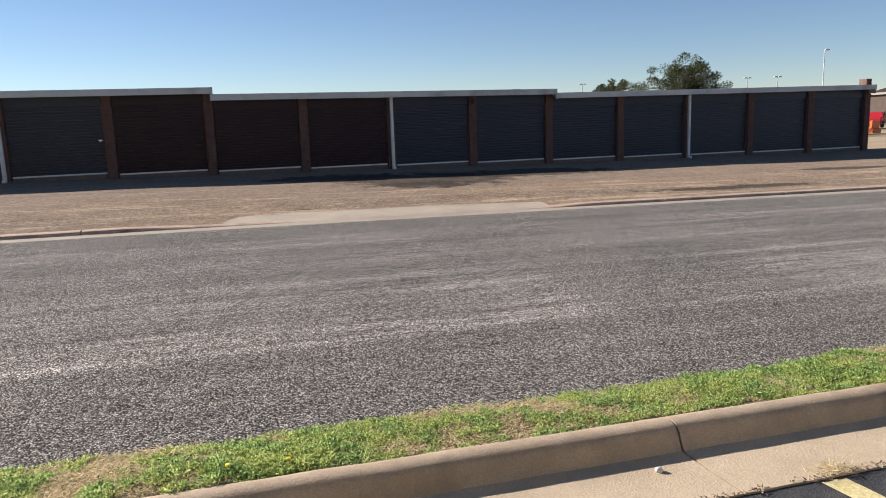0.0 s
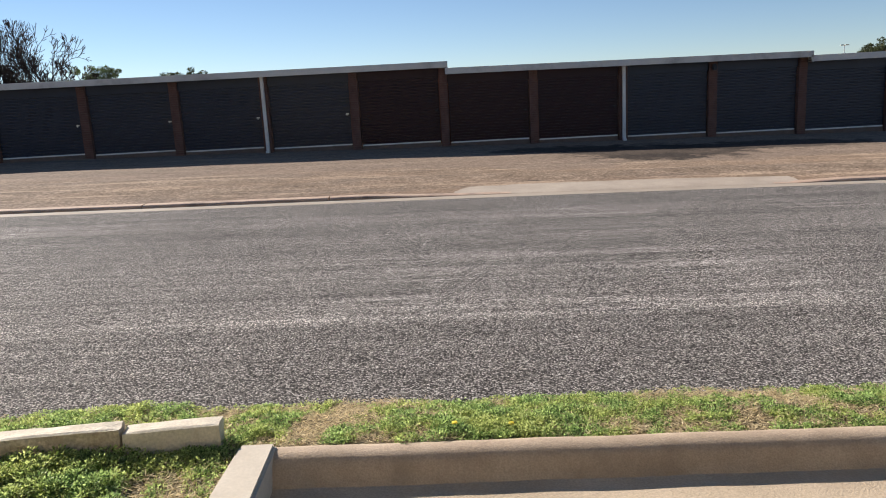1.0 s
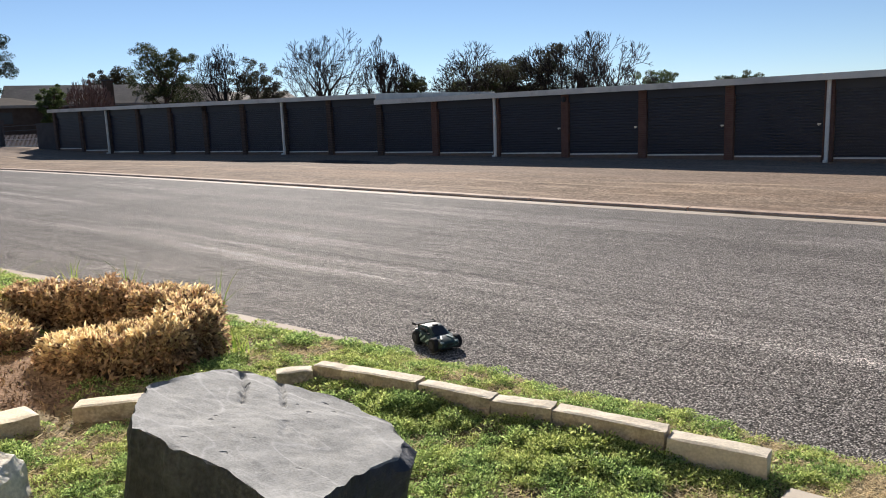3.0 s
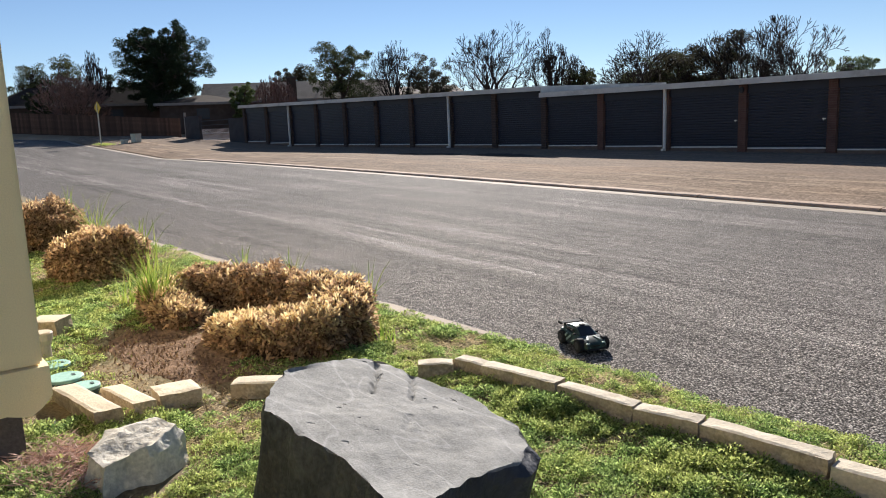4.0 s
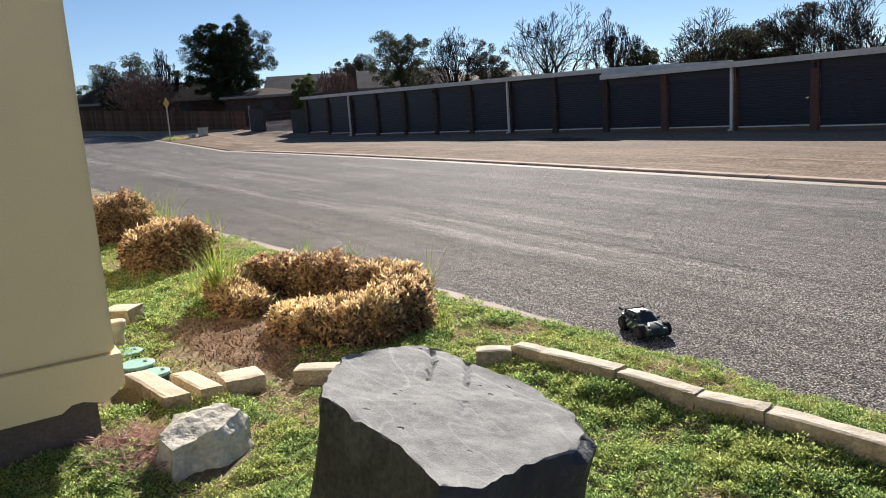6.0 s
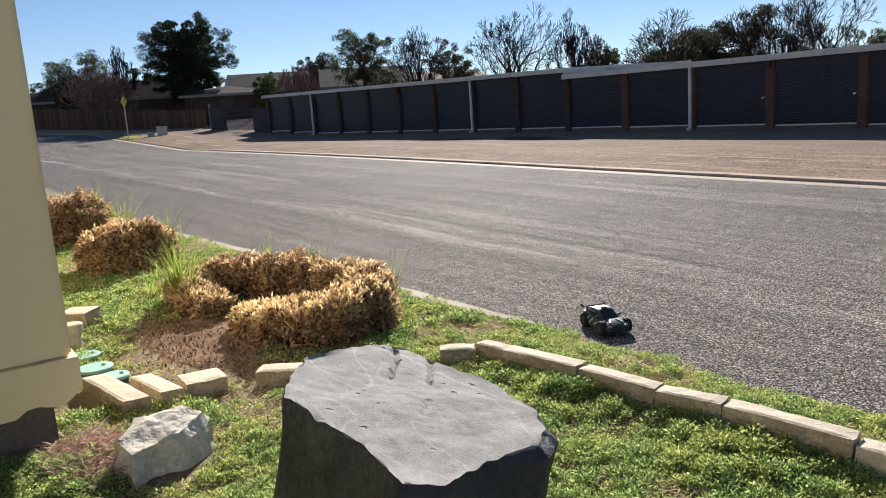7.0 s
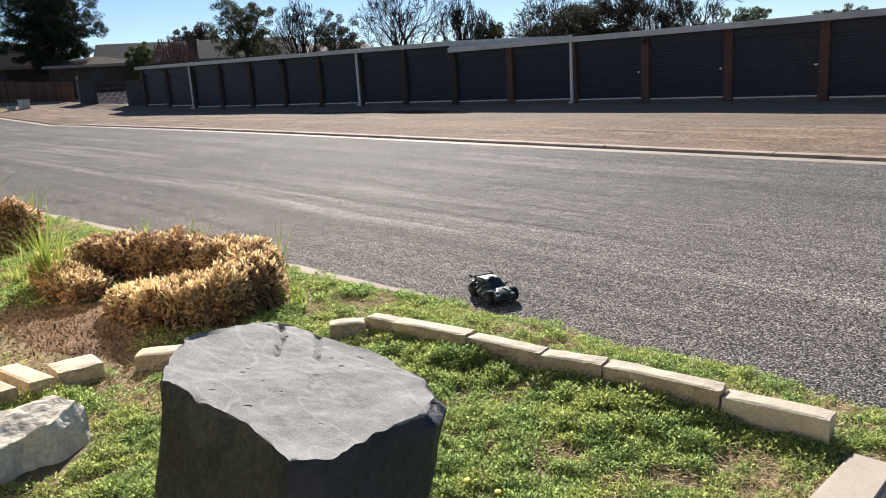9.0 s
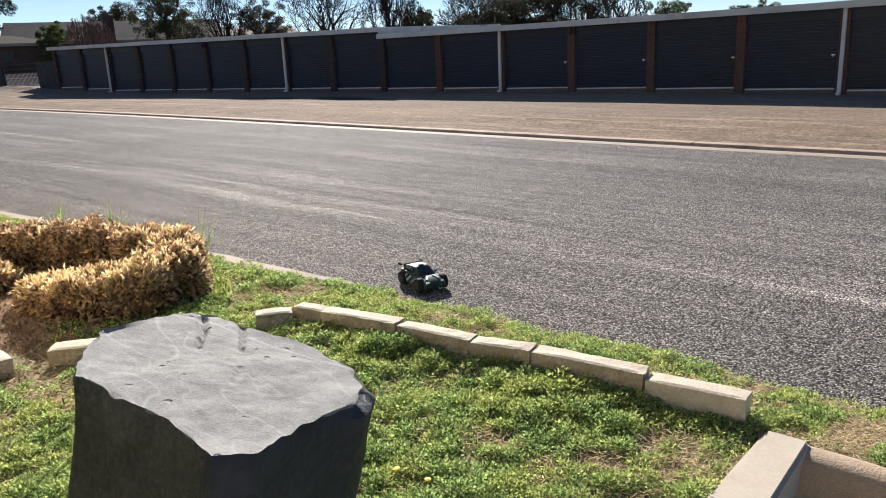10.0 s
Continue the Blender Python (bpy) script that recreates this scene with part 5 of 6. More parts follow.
for i, (x, y, n, h) in enumerate(((-6.6, 2.06, 120, 0.66), (-5.35, 3.3, 30, 0.5), (-5.75, 3.32, 14, 0.42), (-6.6, 3.3, 12, 0.5), (-7.4, 3.15, 12, 0.45), (-10.9, 2.6, 40, 0.8), (-9.6, 2.8, 16, 0.62), (-4.72, 3.1, 12, 0.26), (-11.5, 2.45, 30, 0.85), (-7.2, 2.0, 14, 0.4), (-8.6, 2.6, 10, 0.6), (-6.9, 2.95, 10, 0.45))):
    tuft(x, y, n, h, 40 + i, "tall yellow-green grass tuft growing by the dry clumps" if n > 20 else "thin wispy grass tuft with seed heads")

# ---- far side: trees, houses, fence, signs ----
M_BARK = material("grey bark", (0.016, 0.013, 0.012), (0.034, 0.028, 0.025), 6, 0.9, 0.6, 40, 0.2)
M_BARK_DARK = material("dark bark", (0.06, 0.045, 0.035), (0.1, 0.08, 0.065), 6, 0.9, 0.6, 40, 0.2)
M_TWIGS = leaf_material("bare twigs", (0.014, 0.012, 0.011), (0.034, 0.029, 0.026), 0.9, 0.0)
M_TWIGS_RED = leaf_material("reddish bare twigs", (0.12, 0.075, 0.065), (0.22, 0.15, 0.13), 0.9, 0.0)
M_PINE = leaf_material("pine foliage", (0.012, 0.024, 0.012), (0.045, 0.062, 0.028), 0.7, 0.15)
M_OAK = leaf_material("evergreen oak leaves", (0.03, 0.042, 0.018), (0.11, 0.12, 0.055), 0.7, 0.25)
M_OAK_BROWN = leaf_material("dull evergreen leaves", (0.03, 0.031, 0.018), (0.095, 0.09, 0.056), 0.8, 0.2)
M_CEDAR = leaf_material("cedar foliage", (0.06, 0.09, 0.03), (0.16, 0.2, 0.08), 0.7, 0.3)


def far_ground(x, y):
    return zt(max(-80, min(60, x))) - 0.3


def branch_mesh(name, mat, lines):
    """One mesh of tapered round bars, from (points, radii) lines."""
    verts, faces = [], []
    for pts, radii in lines:
        sides = 6 if radii[0] > 0.08 else 3
        first = len(verts)
        d = (pts[-1] - pts[0]).normalized()
        u = d.orthogonal().normalized()
        w = d.cross(u)
        for q, r in zip(pts, radii):
            verts += [tuple(q + (u * math.cos(k * 2 * math.pi / sides) + w * math.sin(k * 2 * math.pi / sides)) * r) for k in range(sides)]
        for i in range(len(pts) - 1):
            a = first + i * sides
            faces += [(a + k, a + (k + 1) % sides, a + sides + (k + 1) % sides, a + sides + k) for k in range(sides)]
    me = bpy.data.meshes.new(name)
    me.from_pydata(verts, [], faces)
    me.materials.append(mat)
    return new(name, me)


def bare_tree(x, y, top, width, seed, label, lean=0.0, mat=None, dense=1.0, stems=1):
    """A leafless tree: a short trunk that forks into spreading limbs, which fork again down to fine twigs."""
    r = random.Random(seed)
    z0 = far_ground(x, y)
    h = top - z0
    ob = thing("bare_tree", (x, y, z0), label, "tree", "leafless trees")
    lines, fine = [], []

    def grow(p, d, length, rad, depth):
        pts, radii = [p], [rad]
        steps = 4 if depth > 3 else 3
        for i in range(steps):
            d = (d + Vector((r.gauss(0, 0.07), r.gauss(0, 0.07), r.gauss(0.03, 0.05)))).normalized()
            p = p + d * length / steps
            pts.append(p)
            radii.append(rad * (1 - 0.36 * (i + 1) / steps))
        (lines if depth > 2 else fine).append((pts, radii))
        if depth == 0:
            return
        kids = 2 if depth > 4 else r.choice((2, 3))
        turn = r.uniform(0, 6.28)
        for k in range(kids):
            a = turn + k * 6.28 / kids + r.uniform(-0.5, 0.5)
            u = d.orthogonal().normalized()
            w = d.cross(u)
            spread = r.uniform(0.32, 0.68)
            q = (d + (u * math.cos(a) + w * math.sin(a)) * spread + Vector((0, 0, 0.06))).normalized()
            grow(p, q, length * r.uniform(0.66, 0.86), radii[-1] * r.uniform(0.68, 0.82), depth - 1)
        # a side shoot part of the way along
        if depth > 1:
            i = r.choice((1, 2))
            a = r.uniform(0, 6.28)
            u = d.orthogonal().normalized()
            q = (d + (u * math.cos(a) + d.cross(u) * math.sin(a)) * r.uniform(0.6, 0.95)).normalized()
            grow(pts[i], q, length * r.uniform(0.5, 0.7), radii[i] * 0.5, depth - 2)

    trunk = 0.3 if stems == 1 else 0.05
    base = Vector((0, 0, 0))
    fork = Vector((lean * trunk, r.gauss(0, 0.01), trunk))
    lines.append(([base, base.lerp(fork, 0.5) + Vector((0.006, 0.004, 0)), fork], [0.03, 0.025, 0.022]))
    limbs = 5 if stems == 1 else 9
    for k in range(limbs):
        a = k * 6.28 / limbs + r.uniform(-0.4, 0.4)
        s = (0.2, 1.25, 0.75, 1.45, 1.0)[k % 5] * r.uniform(0.85, 1.1)
        grow(fork.lerp(base, r.uniform(0, 0.25)), Vector((math.cos(a) * s + lean, math.sin(a) * s, 1)).normalized(), r.uniform(0.2, 0.27), 0.0155, 6)
    ends = [l[0][-1] for l in lines + fine]
    reach = sorted(math.hypot(q.x - lean * q.z, q.y) for q in ends)[int(len(ends) * 0.97)]
    tall = max(q.z for q in ends)
    kx, kz = width / 2 / reach, h / tall
    for group in (lines, fine):
        for pts, radii in group:
            pts[:] = [Vector((q.x * kx, q.y * kx, q.z * kz)) for q in pts]
            radii[:] = [max(0.016, v * h * 1.55) for v in radii]
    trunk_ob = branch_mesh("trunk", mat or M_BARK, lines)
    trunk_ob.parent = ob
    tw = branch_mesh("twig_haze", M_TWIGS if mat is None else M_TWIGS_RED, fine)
    tw.parent = ob
    tagged(tw, kind="stuff")
    return ob


def leafy_tree(name, x, y, top, width, seed, label, mat, low=0.3, clumps=60, leaf=0.2, per=130, lobes=9, flat=0.72, group="evergreen trees"):
    """An evergreen: trunk, a limb to each lobe of the crown, and lobes of many small clumps of leaves, with gaps between."""
    r = random.Random(seed)
    g = np.random.default_rng(seed)
    z0 = far_ground(x, y)
    h = top - z0
    ob = thing(name, (x, y, z0), label, "tree", group)
    c0, ch, half = h * (low + (1 - low) / 2), h * (1 - low) / 2, width / 2
    lines = [([Vector((0, 0, -0.1)), Vector((0.05, 0, h * 0.25)), Vector((0, 0.05, h * 0.45)), Vector((0.05, 0, h * 0.62))], [h * 0.035, h * 0.028, h * 0.016, h * 0.004])]
    out = []
    per = int(per * 1.7)
    each = max(4, int(clumps * 1.6 / lobes))
    for i in range(lobes + lobes // 3):
        # lobes wind round the crown from its foot to its top, and a few fill its middle
        inner = i >= lobes
        t = (i + 0.5) / lobes if not inner else (i - lobes + 0.5) / (lobes // 3)
        zc = -0.75 + 1.6 * t
        a = i * 2.4 + r.uniform(-0.5, 0.5)
        ring = math.sqrt(max(0.0, 1 - zc * zc)) * (r.uniform(0.46, 0.74) if not inner else 0.2)
        c = Vector((math.cos(a) * ring * half, math.sin(a) * ring * half, c0 + zc * ch * 0.82))
        size = half * r.uniform(0.36, 0.54) * (9 / lobes) ** 0.3
        foot = Vector((0, 0, max(h * 0.15, c.z - h * 0.25)))
        knee = foot.lerp(c, 0.5) + Vector((0, 0, -0.03 * h))
        lines.append(([foot, knee, c], [h * 0.012, h * 0.008, h * 0.005]))
        for k in range(each):
            d = Vector((r.gauss(0, 1), r.gauss(0, 1), r.gauss(0, 1))).normalized() * r.uniform(0.35, 1.0) ** 0.5
            q = c + Vector((d.x * size, d.y * size, d.z * size * flat))
            lines.append(([c.lerp(foot, 0.15), q], [h * 0.004, h * 0.0015]))
            rad = size * r.uniform(0.2, 0.38)
            e = g.normal(size=(per, 3))
            e /= np.linalg.norm(e, axis=1, keepdims=True)
            b = np.array(q) + e * g.uniform(0.1, 1.0, (per, 1)) ** 0.6 * rad * np.array([1, 1, 0.7])
            w = e + g.normal(0, 0.6, (per, 3)) + np.array([0, 0, 0.25])
            w /= np.linalg.norm(w, axis=1, keepdims=True)
            out.append(leaves(b, w, g.uniform(0.5, 1.1, per) * leaf * 0.75, g.uniform(0.3, 0.55, per) * leaf * 0.75))
    trunk_ob = branch_mesh("trunk", M_BARK_DARK, lines)
    trunk_ob.parent = ob
    cr = scatter("crown", mat, np.concatenate(out))
    cr.parent = ob
    tagged(cr, kind="stuff")
    return ob


leafy_tree("pine_tree", -72.8, 23.5, 12.3, 8.8, 1, "tall dense dark green pine with a broad rounded crown", M_PINE, 0.1, 210, 0.22, 150, lobes=22)
leafy_tree("oak_tree", -86.8, 17.1, 10.3, 7.2, 2, "dark sparse evergreen oak behind the fence", M_OAK, 0.2, 60, 0.22, 90)
leafy_tree("cedar_tree", -74.5, 13.3, 6.3, 2.8, 3, "small dark green cedar behind the fence", M_PINE, 0.05, 40, 0.2, 100)
leafy_tree("cedar_tree", -64.3, 27.6, 6.2, 3.2, 4, "green cedar beside the pine", M_CEDAR, 0.1, 40, 0.2, 100)
leafy_tree("oak_tree", -65.1, 38.3, 10.3, 7.4, 5, "live oak with a ragged dark green crown", M_OAK, 0.2, 75, 0.22, 95, lobes=13)
leafy_tree("oak_tree", -62.9, 47.0, 8.6, 6.6, 6, "brownish green evergreen tree behind the roofs", M_OAK_BROWN, 0.25, 52, 0.22, 95, lobes=11)
leafy_tree("oak_tree", -85.0, 43.5, 9.3, 7.0, 7, "distant brownish evergreen tree above the roofs", M_OAK_BROWN, 0.3, 60, 0.26, 90)
leafy_tree("oak_tree", -60.4, 67.4, 7.9, 5.3, 8, "small rounded evergreen far behind the storage roofs", M_OAK, 0.3, 45, 0.26, 80)
leafy_tree("oak_tree", -37.4, 50.6, 6.6, 7.6, 9, "dark bushy evergreen behind the storage roofs", M_OAK, 0.15, 80, 0.22, 120)
leafy_tree("oak_tree", -32.4, 50.0, 7.3, 8.6, 10, "dark broad evergreen behind the storage roofs", M_OAK_BROWN, 0.15, 80, 0.22, 120)
leafy_tree("oak_tree", -28.7, 64.1, 5.9, 5.4, 11, "low rounded evergreen behind the storage roofs", M_CEDAR, 0.15, 55, 0.24, 90)
leafy_tree("cypress_tree", -24.7, 54.9, 5.6, 0.8, 12, "thin pointed dark cypress", M_PINE, 0.02, 26, 0.16, 70)
leafy_tree("oak_tree", -23.7, 71.4, 5.8, 4.8, 13, "distant rounded evergreen crown", M_OAK, 0.2, 45, 0.26, 80)
leafy_tree("oak_tree", 35.0, 60.6, 4.8, 4.9, 14, "rounded evergreen tree beyond the storage units", M_OAK, 0.15, 60, 0.22, 100)
leafy_tree("oak_tree", 38.2, 54.1, 5.5, 8.2, 15, "broad rounded evergreen tree beyond the storage units", M_OAK, 0.12, 95, 0.22, 120)
leafy_tree("oak_tree", -104.0, 17.0, 8.0, 6.0, 16, "distant hazy evergreen tree", M_OAK, 0.3, 40, 0.3, 70)
bare_tree(-46.7, 41.6, 9.7, 9.0, 21, "large spreading leafless tree behind the storage units", dense=1.3)
bare_tree(-42.0, 43.5, 8.9, 4.2, 22, "narrow upright leafless tree", lean=0.1)
bare_tree(-64.0, 43.9, 10.2, 5.6, 23, "slender leafless tree among evergreens")
bare_tree(-34.3, 44.5, 7.6, 7.4, 24, "leafless tree with fine twigs behind the storage units", dense=1.4)
bare_tree(-27.9, 48.1, 8.1, 7.0, 25, "tall leafless tree above the storage roofs", dense=1.2)
bare_tree(-24.4, 46.7, 7.5, 6.0, 26, "leaning leafless tree above the storage roofs", lean=0.15)
bare_tree(-60.4, 66.4, 9.2, 5.0, 27, "distant pale leafless tree")
bare_tree(-71.0, 15.2, 7.3, 6.4, 28, "reddish leafless shrub with many fine stems", mat=M_BARK_DARK, dense=1.6, stems=3)
bare_tree(-60.1, 28.8, 6.3, 3.6, 29, "reddish leafless shrub before the roof", mat=M_BARK_DARK, dense=1.3, stems=3)
bare_tree(-79.0, 19.4, 9.9, 3.0, 30, "thin leafless tree rising behind the house")
bare_tree(-88.0, 15.0, 9.0, 4.0, 31, "pale leafless tree far down the street")

# houses
M_SHINGLE = material("brown shingles", (0.035, 0.027, 0.023), (0.055, 0.044, 0.037), 1.5, 0.95, 0.4, 14, 0.2, spec=0.04, stain=(0.055, 0.044, 0.037), stain_scale=0.6)
M_SHINGLE_PALE = material("weathered tan shingles", (0.2, 0.165, 0.13), (0.27, 0.225, 0.18), 1.5, 0.9, 0.4, 14, 0.18, stain=(0.17, 0.14, 0.11), stain_scale=0.5)
M_HOUSE = material("dark brown siding", (0.05, 0.034, 0.026), (0.08, 0.058, 0.046), 2, 0.85, 0.3, 30, 0.15)
M_EAVE = material("pale eave board", (0.2, 0.18, 0.16), (0.27, 0.245, 0.22), 3, 0.7, 0.1, 30, 0.1)
M_WINDOW = plain("dark window glass", (0.015, 0.017, 0.02), 0.5)


def gable_house(x, y, turn, lx, ly, eave, ridge, label, roof_mat, hip=0.0, windows=2):
    """A house with its ridge along its length; hip: how far the ridge ends stand in."""
    z0 = far_ground(x, y)
    ob = thing("house", pose(x, y, z0, 0, 0, turn), label, "house", "houses behind the fence")
    e, rdg = eave - z0, ridge - z0
    part("wall", boxes((-lx / 2 + 0.4, lx / 2 - 0.4, -ly / 2 + 0.4, ly / 2 - 0.4, -0.3, e)), M_HOUSE, ob, "dark brown walls in shade")
    bm = bmesh.new()
    a = [bm.verts.new(c) for c in ((-lx / 2, -ly / 2, e), (lx / 2, -ly / 2, e), (lx / 2, ly / 2, e), (-lx / 2, ly / 2, e))]
    r0, r1 = bm.verts.new((-lx / 2 + hip, 0, rdg)), bm.verts.new((lx / 2 - hip, 0, rdg))
    for f in ((a[0], a[1], r1, r0), (a[2], a[3], r0, r1), (a[1], a[2], r1), (a[3], a[0], r0), (a[3], a[2], a[1], a[0])):
        bm.faces.new(f)
    part("roof", bm, roof_mat, ob, "weathered shingle roof")
    bm = boxes((-lx / 2 - 0.02, lx / 2 + 0.02, -ly / 2 - 0.05, -ly / 2 - 0.01, e - 0.2, e + 0.02), (-lx / 2 - 0.02, lx / 2 + 0.02, ly / 2 + 0.01, ly / 2 + 0.05, e - 0.2, e + 0.02),
               (lx / 2 + 0.01, lx / 2 + 0.05, -ly / 2, ly / 2, e - 0.2, e + 0.02), (-lx / 2 - 0.05, -lx / 2 - 0.01, -ly / 2, ly / 2, e - 0.2, e + 0.02))
    part("fascia", bm, M_EAVE, ob, "pale eave board")
    for k in range(windows):
        u = -lx / 2 + lx * (k + 1) / (windows + 1)
        w = part("window", boxes((u - 0.6, u + 0.6, -ly / 2 + 0.36, -ly / 2 + 0.42, e - 1.5, e - 0.45), bevel=0.02), M_HOUSE, ob)
        part("pane", boxes((u - 0.54, u + 0.54, -ly / 2 + 0.345, -ly / 2 + 0.358, e - 1.44, e - 0.51)), M_WINDOW, w)
    return ob


gable_house(-81.2, 18.6, 75, 16.0, 8.0, 4.75, 6.6, "low brown house with a pale eave behind the fence", M_SHINGLE, hip=3.0)
gable_house(-69.5, 26.0, 68, 8.0, 8.0, 4.35, 5.15, "dark brown house with a hipped shingle roof by the gate", M_SHINGLE, hip=3.4, windows=1)
back = gable_house(-73.0, 37.5, 62, 19.0, 9.0, 4.7, 6.7, "long house with a pale tan shingle roof behind the storage units", M_SHINGLE_PALE, hip=0.0)
for u, v in ((-4.0, 0.6), (2.5, 0.75), (6.0, 0.5)):
    # vents standing on the near roof slope
    zr = (4.7 + 2.0 * v) - far_ground(-73.0, 37.5)
    bm = bmesh.new()
    tube(bm, [(u, -4.5 * (1 - v), zr - 0.1), (u, -4.5 * (1 - v), zr + 0.32), (u, -4.5 * (1 - v), zr + 0.34), (u, -4.5 * (1 - v), zr + 0.42)], [0.06, 0.06, 0.11, 0.09], 8)
    part("roof_vent", bm, M_EAVE, back, "pale metal roof vent")
gable_house(-67.5, 50.0, 62, 9.0, 8.0, 4.6, 5.9, "house with a tan shingle roof among evergreens", M_SHINGLE_PALE, hip=1.0)
gable_house(-98.0, 13.5, 80, 10.0, 8.0, 5.0, 6.6, "far brown house at the street's end", M_SHINGLE, hip=2.0)
chim = thing("chimney", (-66.5, 33.6, 3.6), "square brown brick chimney with a flat cap", "chimney")
part("stack", boxes((-0.34, 0.34, -0.34, 0.34, -3.6, 2.95), bevel=0.02), M_HOUSE, chim)
part("cap", boxes((-0.42, 0.42, -0.42, 0.42, 2.95, 3.08), bevel=0.02), M_DARKTRIM, chim)
gable_house(78, 56, -28, 22, 14, 2.6, 4.2, "far brown-roofed building beyond the parking lot", M_SHINGLE, hip=4.0)

# board fence along the far street
M_BOARD = material("dark weathered fence board", (0.075, 0.04, 0.027), (0.13, 0.074, 0.05), 3, 0.9, 0.4, 30, 0.2, per_piece=0.3)
fence = thing("board_fence", (0, 0, 0), "long dark brown wooden board fence", "fence")
fa, fb = Vector((-59.2, 20.1)), Vector((-70.5, 5.0))
n = 118
turn = math.degrees(math.atan2(fb.y - fa.y, fb.x - fa.x))
board = mesh_of(boxes((-0.083, 0.083, -0.012, 0.012, 0.0, 1.62), bevel=0.006), "board", M_BOARD)


def fence_z(t):
    return 1.30 + 0.95 * min(1.0, t / 0.72) + 0.3 * max(0, t - 0.72)


for i in range(n):
    q = fa.lerp(fb, i / n)
    o = new("board", board)
    o.parent = fence
    o.matrix_basis = pose(q.x, q.y, fence_z(i / n) - 0.05 + random.uniform(-0.02, 0.02), random.uniform(-0.6, 0.6), 0, turn)
for t in range(12):
    q, q2 = fa.lerp(fb, t / 12), fa.lerp(fb, (t + 1) / 12)
    bm = bmesh.new()
    tube(bm, [(q.x - 0.06, q.y + 0.05, fence_z(t / 12) + 1.2), (q2.x - 0.06, q2.y + 0.05, fence_z((t + 1) / 12) + 1.2)], 0.05, 4)
    part("rail", bm, M_BOARD, fence)
# the bank and kerb before the fence
bm = bmesh.new()
rows_y = []
for t in span(0, 1, 0.05):
    q = fa.lerp(fb, t)
    out = Vector((0.8, -0.6))
    z = fence_z(t)
    rows_y.append([bm.verts.new((q.x + out.x * k, q.y + out.y * k, zz)) for k, zz in ((-3.0, z - 0.05), (0.2, z - 0.03), (1.6, max(zt(q.x + 1.3) - 0.02, z - 0.22)), (2.2, max(zt(q.x + 1.8) - 0.1, z - 0.9)))])
for a, b in zip(rows_y, rows_y[1:]):
    for k in range(3):
        bm.faces.new((a[k], b[k], b[k + 1], a[k + 1]))
tagged(part("bank", bm, M_EARTH), "bare earth bank before the board fence", "ground", kind="structure")
post = thing("gate_post", (-58.4, 20.3, zt(-58.4)), "pale leaning post at the fence's end", "post")
part("post", boxes((-0.07, 0.07, -0.07, 0.07, -0.3, 1.95), bevel=0.01), M_EAVE, post)

# dark walls and a metal gate beside the storage row
M_GATEWALL = material("dark grey render", (0.035, 0.035, 0.04), (0.055, 0.055, 0.06), 2, 0.9, 0.3, 40, 0.15)
M_GATE = plain("grey gate steel", (0.5, 0.5, 0.5), 0.5, 0.3)


def on_row(u):
    """A point on the line of the storage fronts, u metres beyond their far end."""
    return bend((-17 * PITCH - u, FRONT + 0.1, 0))


for a, b, h in ((0.1, 2.2, 1.55), (6.6, 8.9, 1.6)):
    p0 = on_row((a + b) / 2)
    w = tagged(new("screen_wall", mesh_of(boxes((-(b - a) / 2, (b - a) / 2, -0.12, 0.12, -0.4, h), (-(b - a) / 2 - 0.03, (b - a) / 2 + 0.03, -0.15, 0.15, h + 0.004, h + 0.06), bevel=0.01), "screen_wall", M_GATEWALL)),
               "dark grey rendered screen wall beside the gate", "wall", "gate walls")
    w.matrix_basis = pose(p0.x, p0.y, zt(p0.x) + 0.1, 0, 0, math.degrees(BEND))
g0 = on_row(4.4)
gate = thing("metal_gate", pose(g0.x, g0.y, zt(g0.x) + 0.1, 0, 0, math.degrees(BEND)), "closed grey metal bar gate between dark walls", "gate")
for u in (-2.115, 2.115):
    part("stile", boxes((u - 0.035, u + 0.035, -0.03, 0.03, 0.05, 1.45)), M_DARKTRIM, gate)
for z in (0.12, 0.55, 0.85, 1.1, 1.4):
    part("rail", boxes((-2.08, 2.08, -0.02, 0.02, z - 0.02, z + 0.02)), M_GATE if z < 0.7 else M_DARKTRIM, gate)
for i in range(26):
    u = -2.0 + i * 0.16
    part("bar", boxes((u - 0.012, u + 0.012, -0.012, 0.012, 0.14, 0.83)), M_GATE, gate)
dish = thing("satellite_dish", (-65.3, 28.2, 4.9), "small dark satellite dish on a roof edge", "dish")
bm = bmesh.new()
tube(bm, [(0, 0, -0.8), (0, 0, 0.2)], 0.04, 6)
part("mast", bm, M_DARKTRIM, dish)
bm = bmesh.new()
tube(bm, [(0.0, -0.05, 0.3), (0.08, -0.12, 0.33), (0.16, -0.2, 0.36)], [0.06, 0.24, 0.3], 14)
part("reflector", bm, M_DARKTRIM, dish)

# yellow diamond sign on its post, utility boxes, grass nub
M_SIGN = material("yellow sign sheet", (0.62, 0.42, 0.03), (0.7, 0.48, 0.05), 3, 0.5, 0.02, 30, 0.04)
M_POST = material("galvanised post", (0.5, 0.47, 0.38), (0.6, 0.57, 0.48), 4, 0.5, 0.1, 40, 0.1)
sz = zt(-53.9)
sign = thing("road_sign", (-53.9, 13.0, sz), "yellow diamond road sign on a thin pale post", "road sign")
bm = bmesh.new()
tube(bm, [(0, 0, -0.2), (0, 0, 2.75)], 0.045, 8)
part("post", bm, M_POST, sign)
bm = boxes((-0.3, 0.3, -0.01, 0.01, -0.3, 0.3), bevel=0.008)
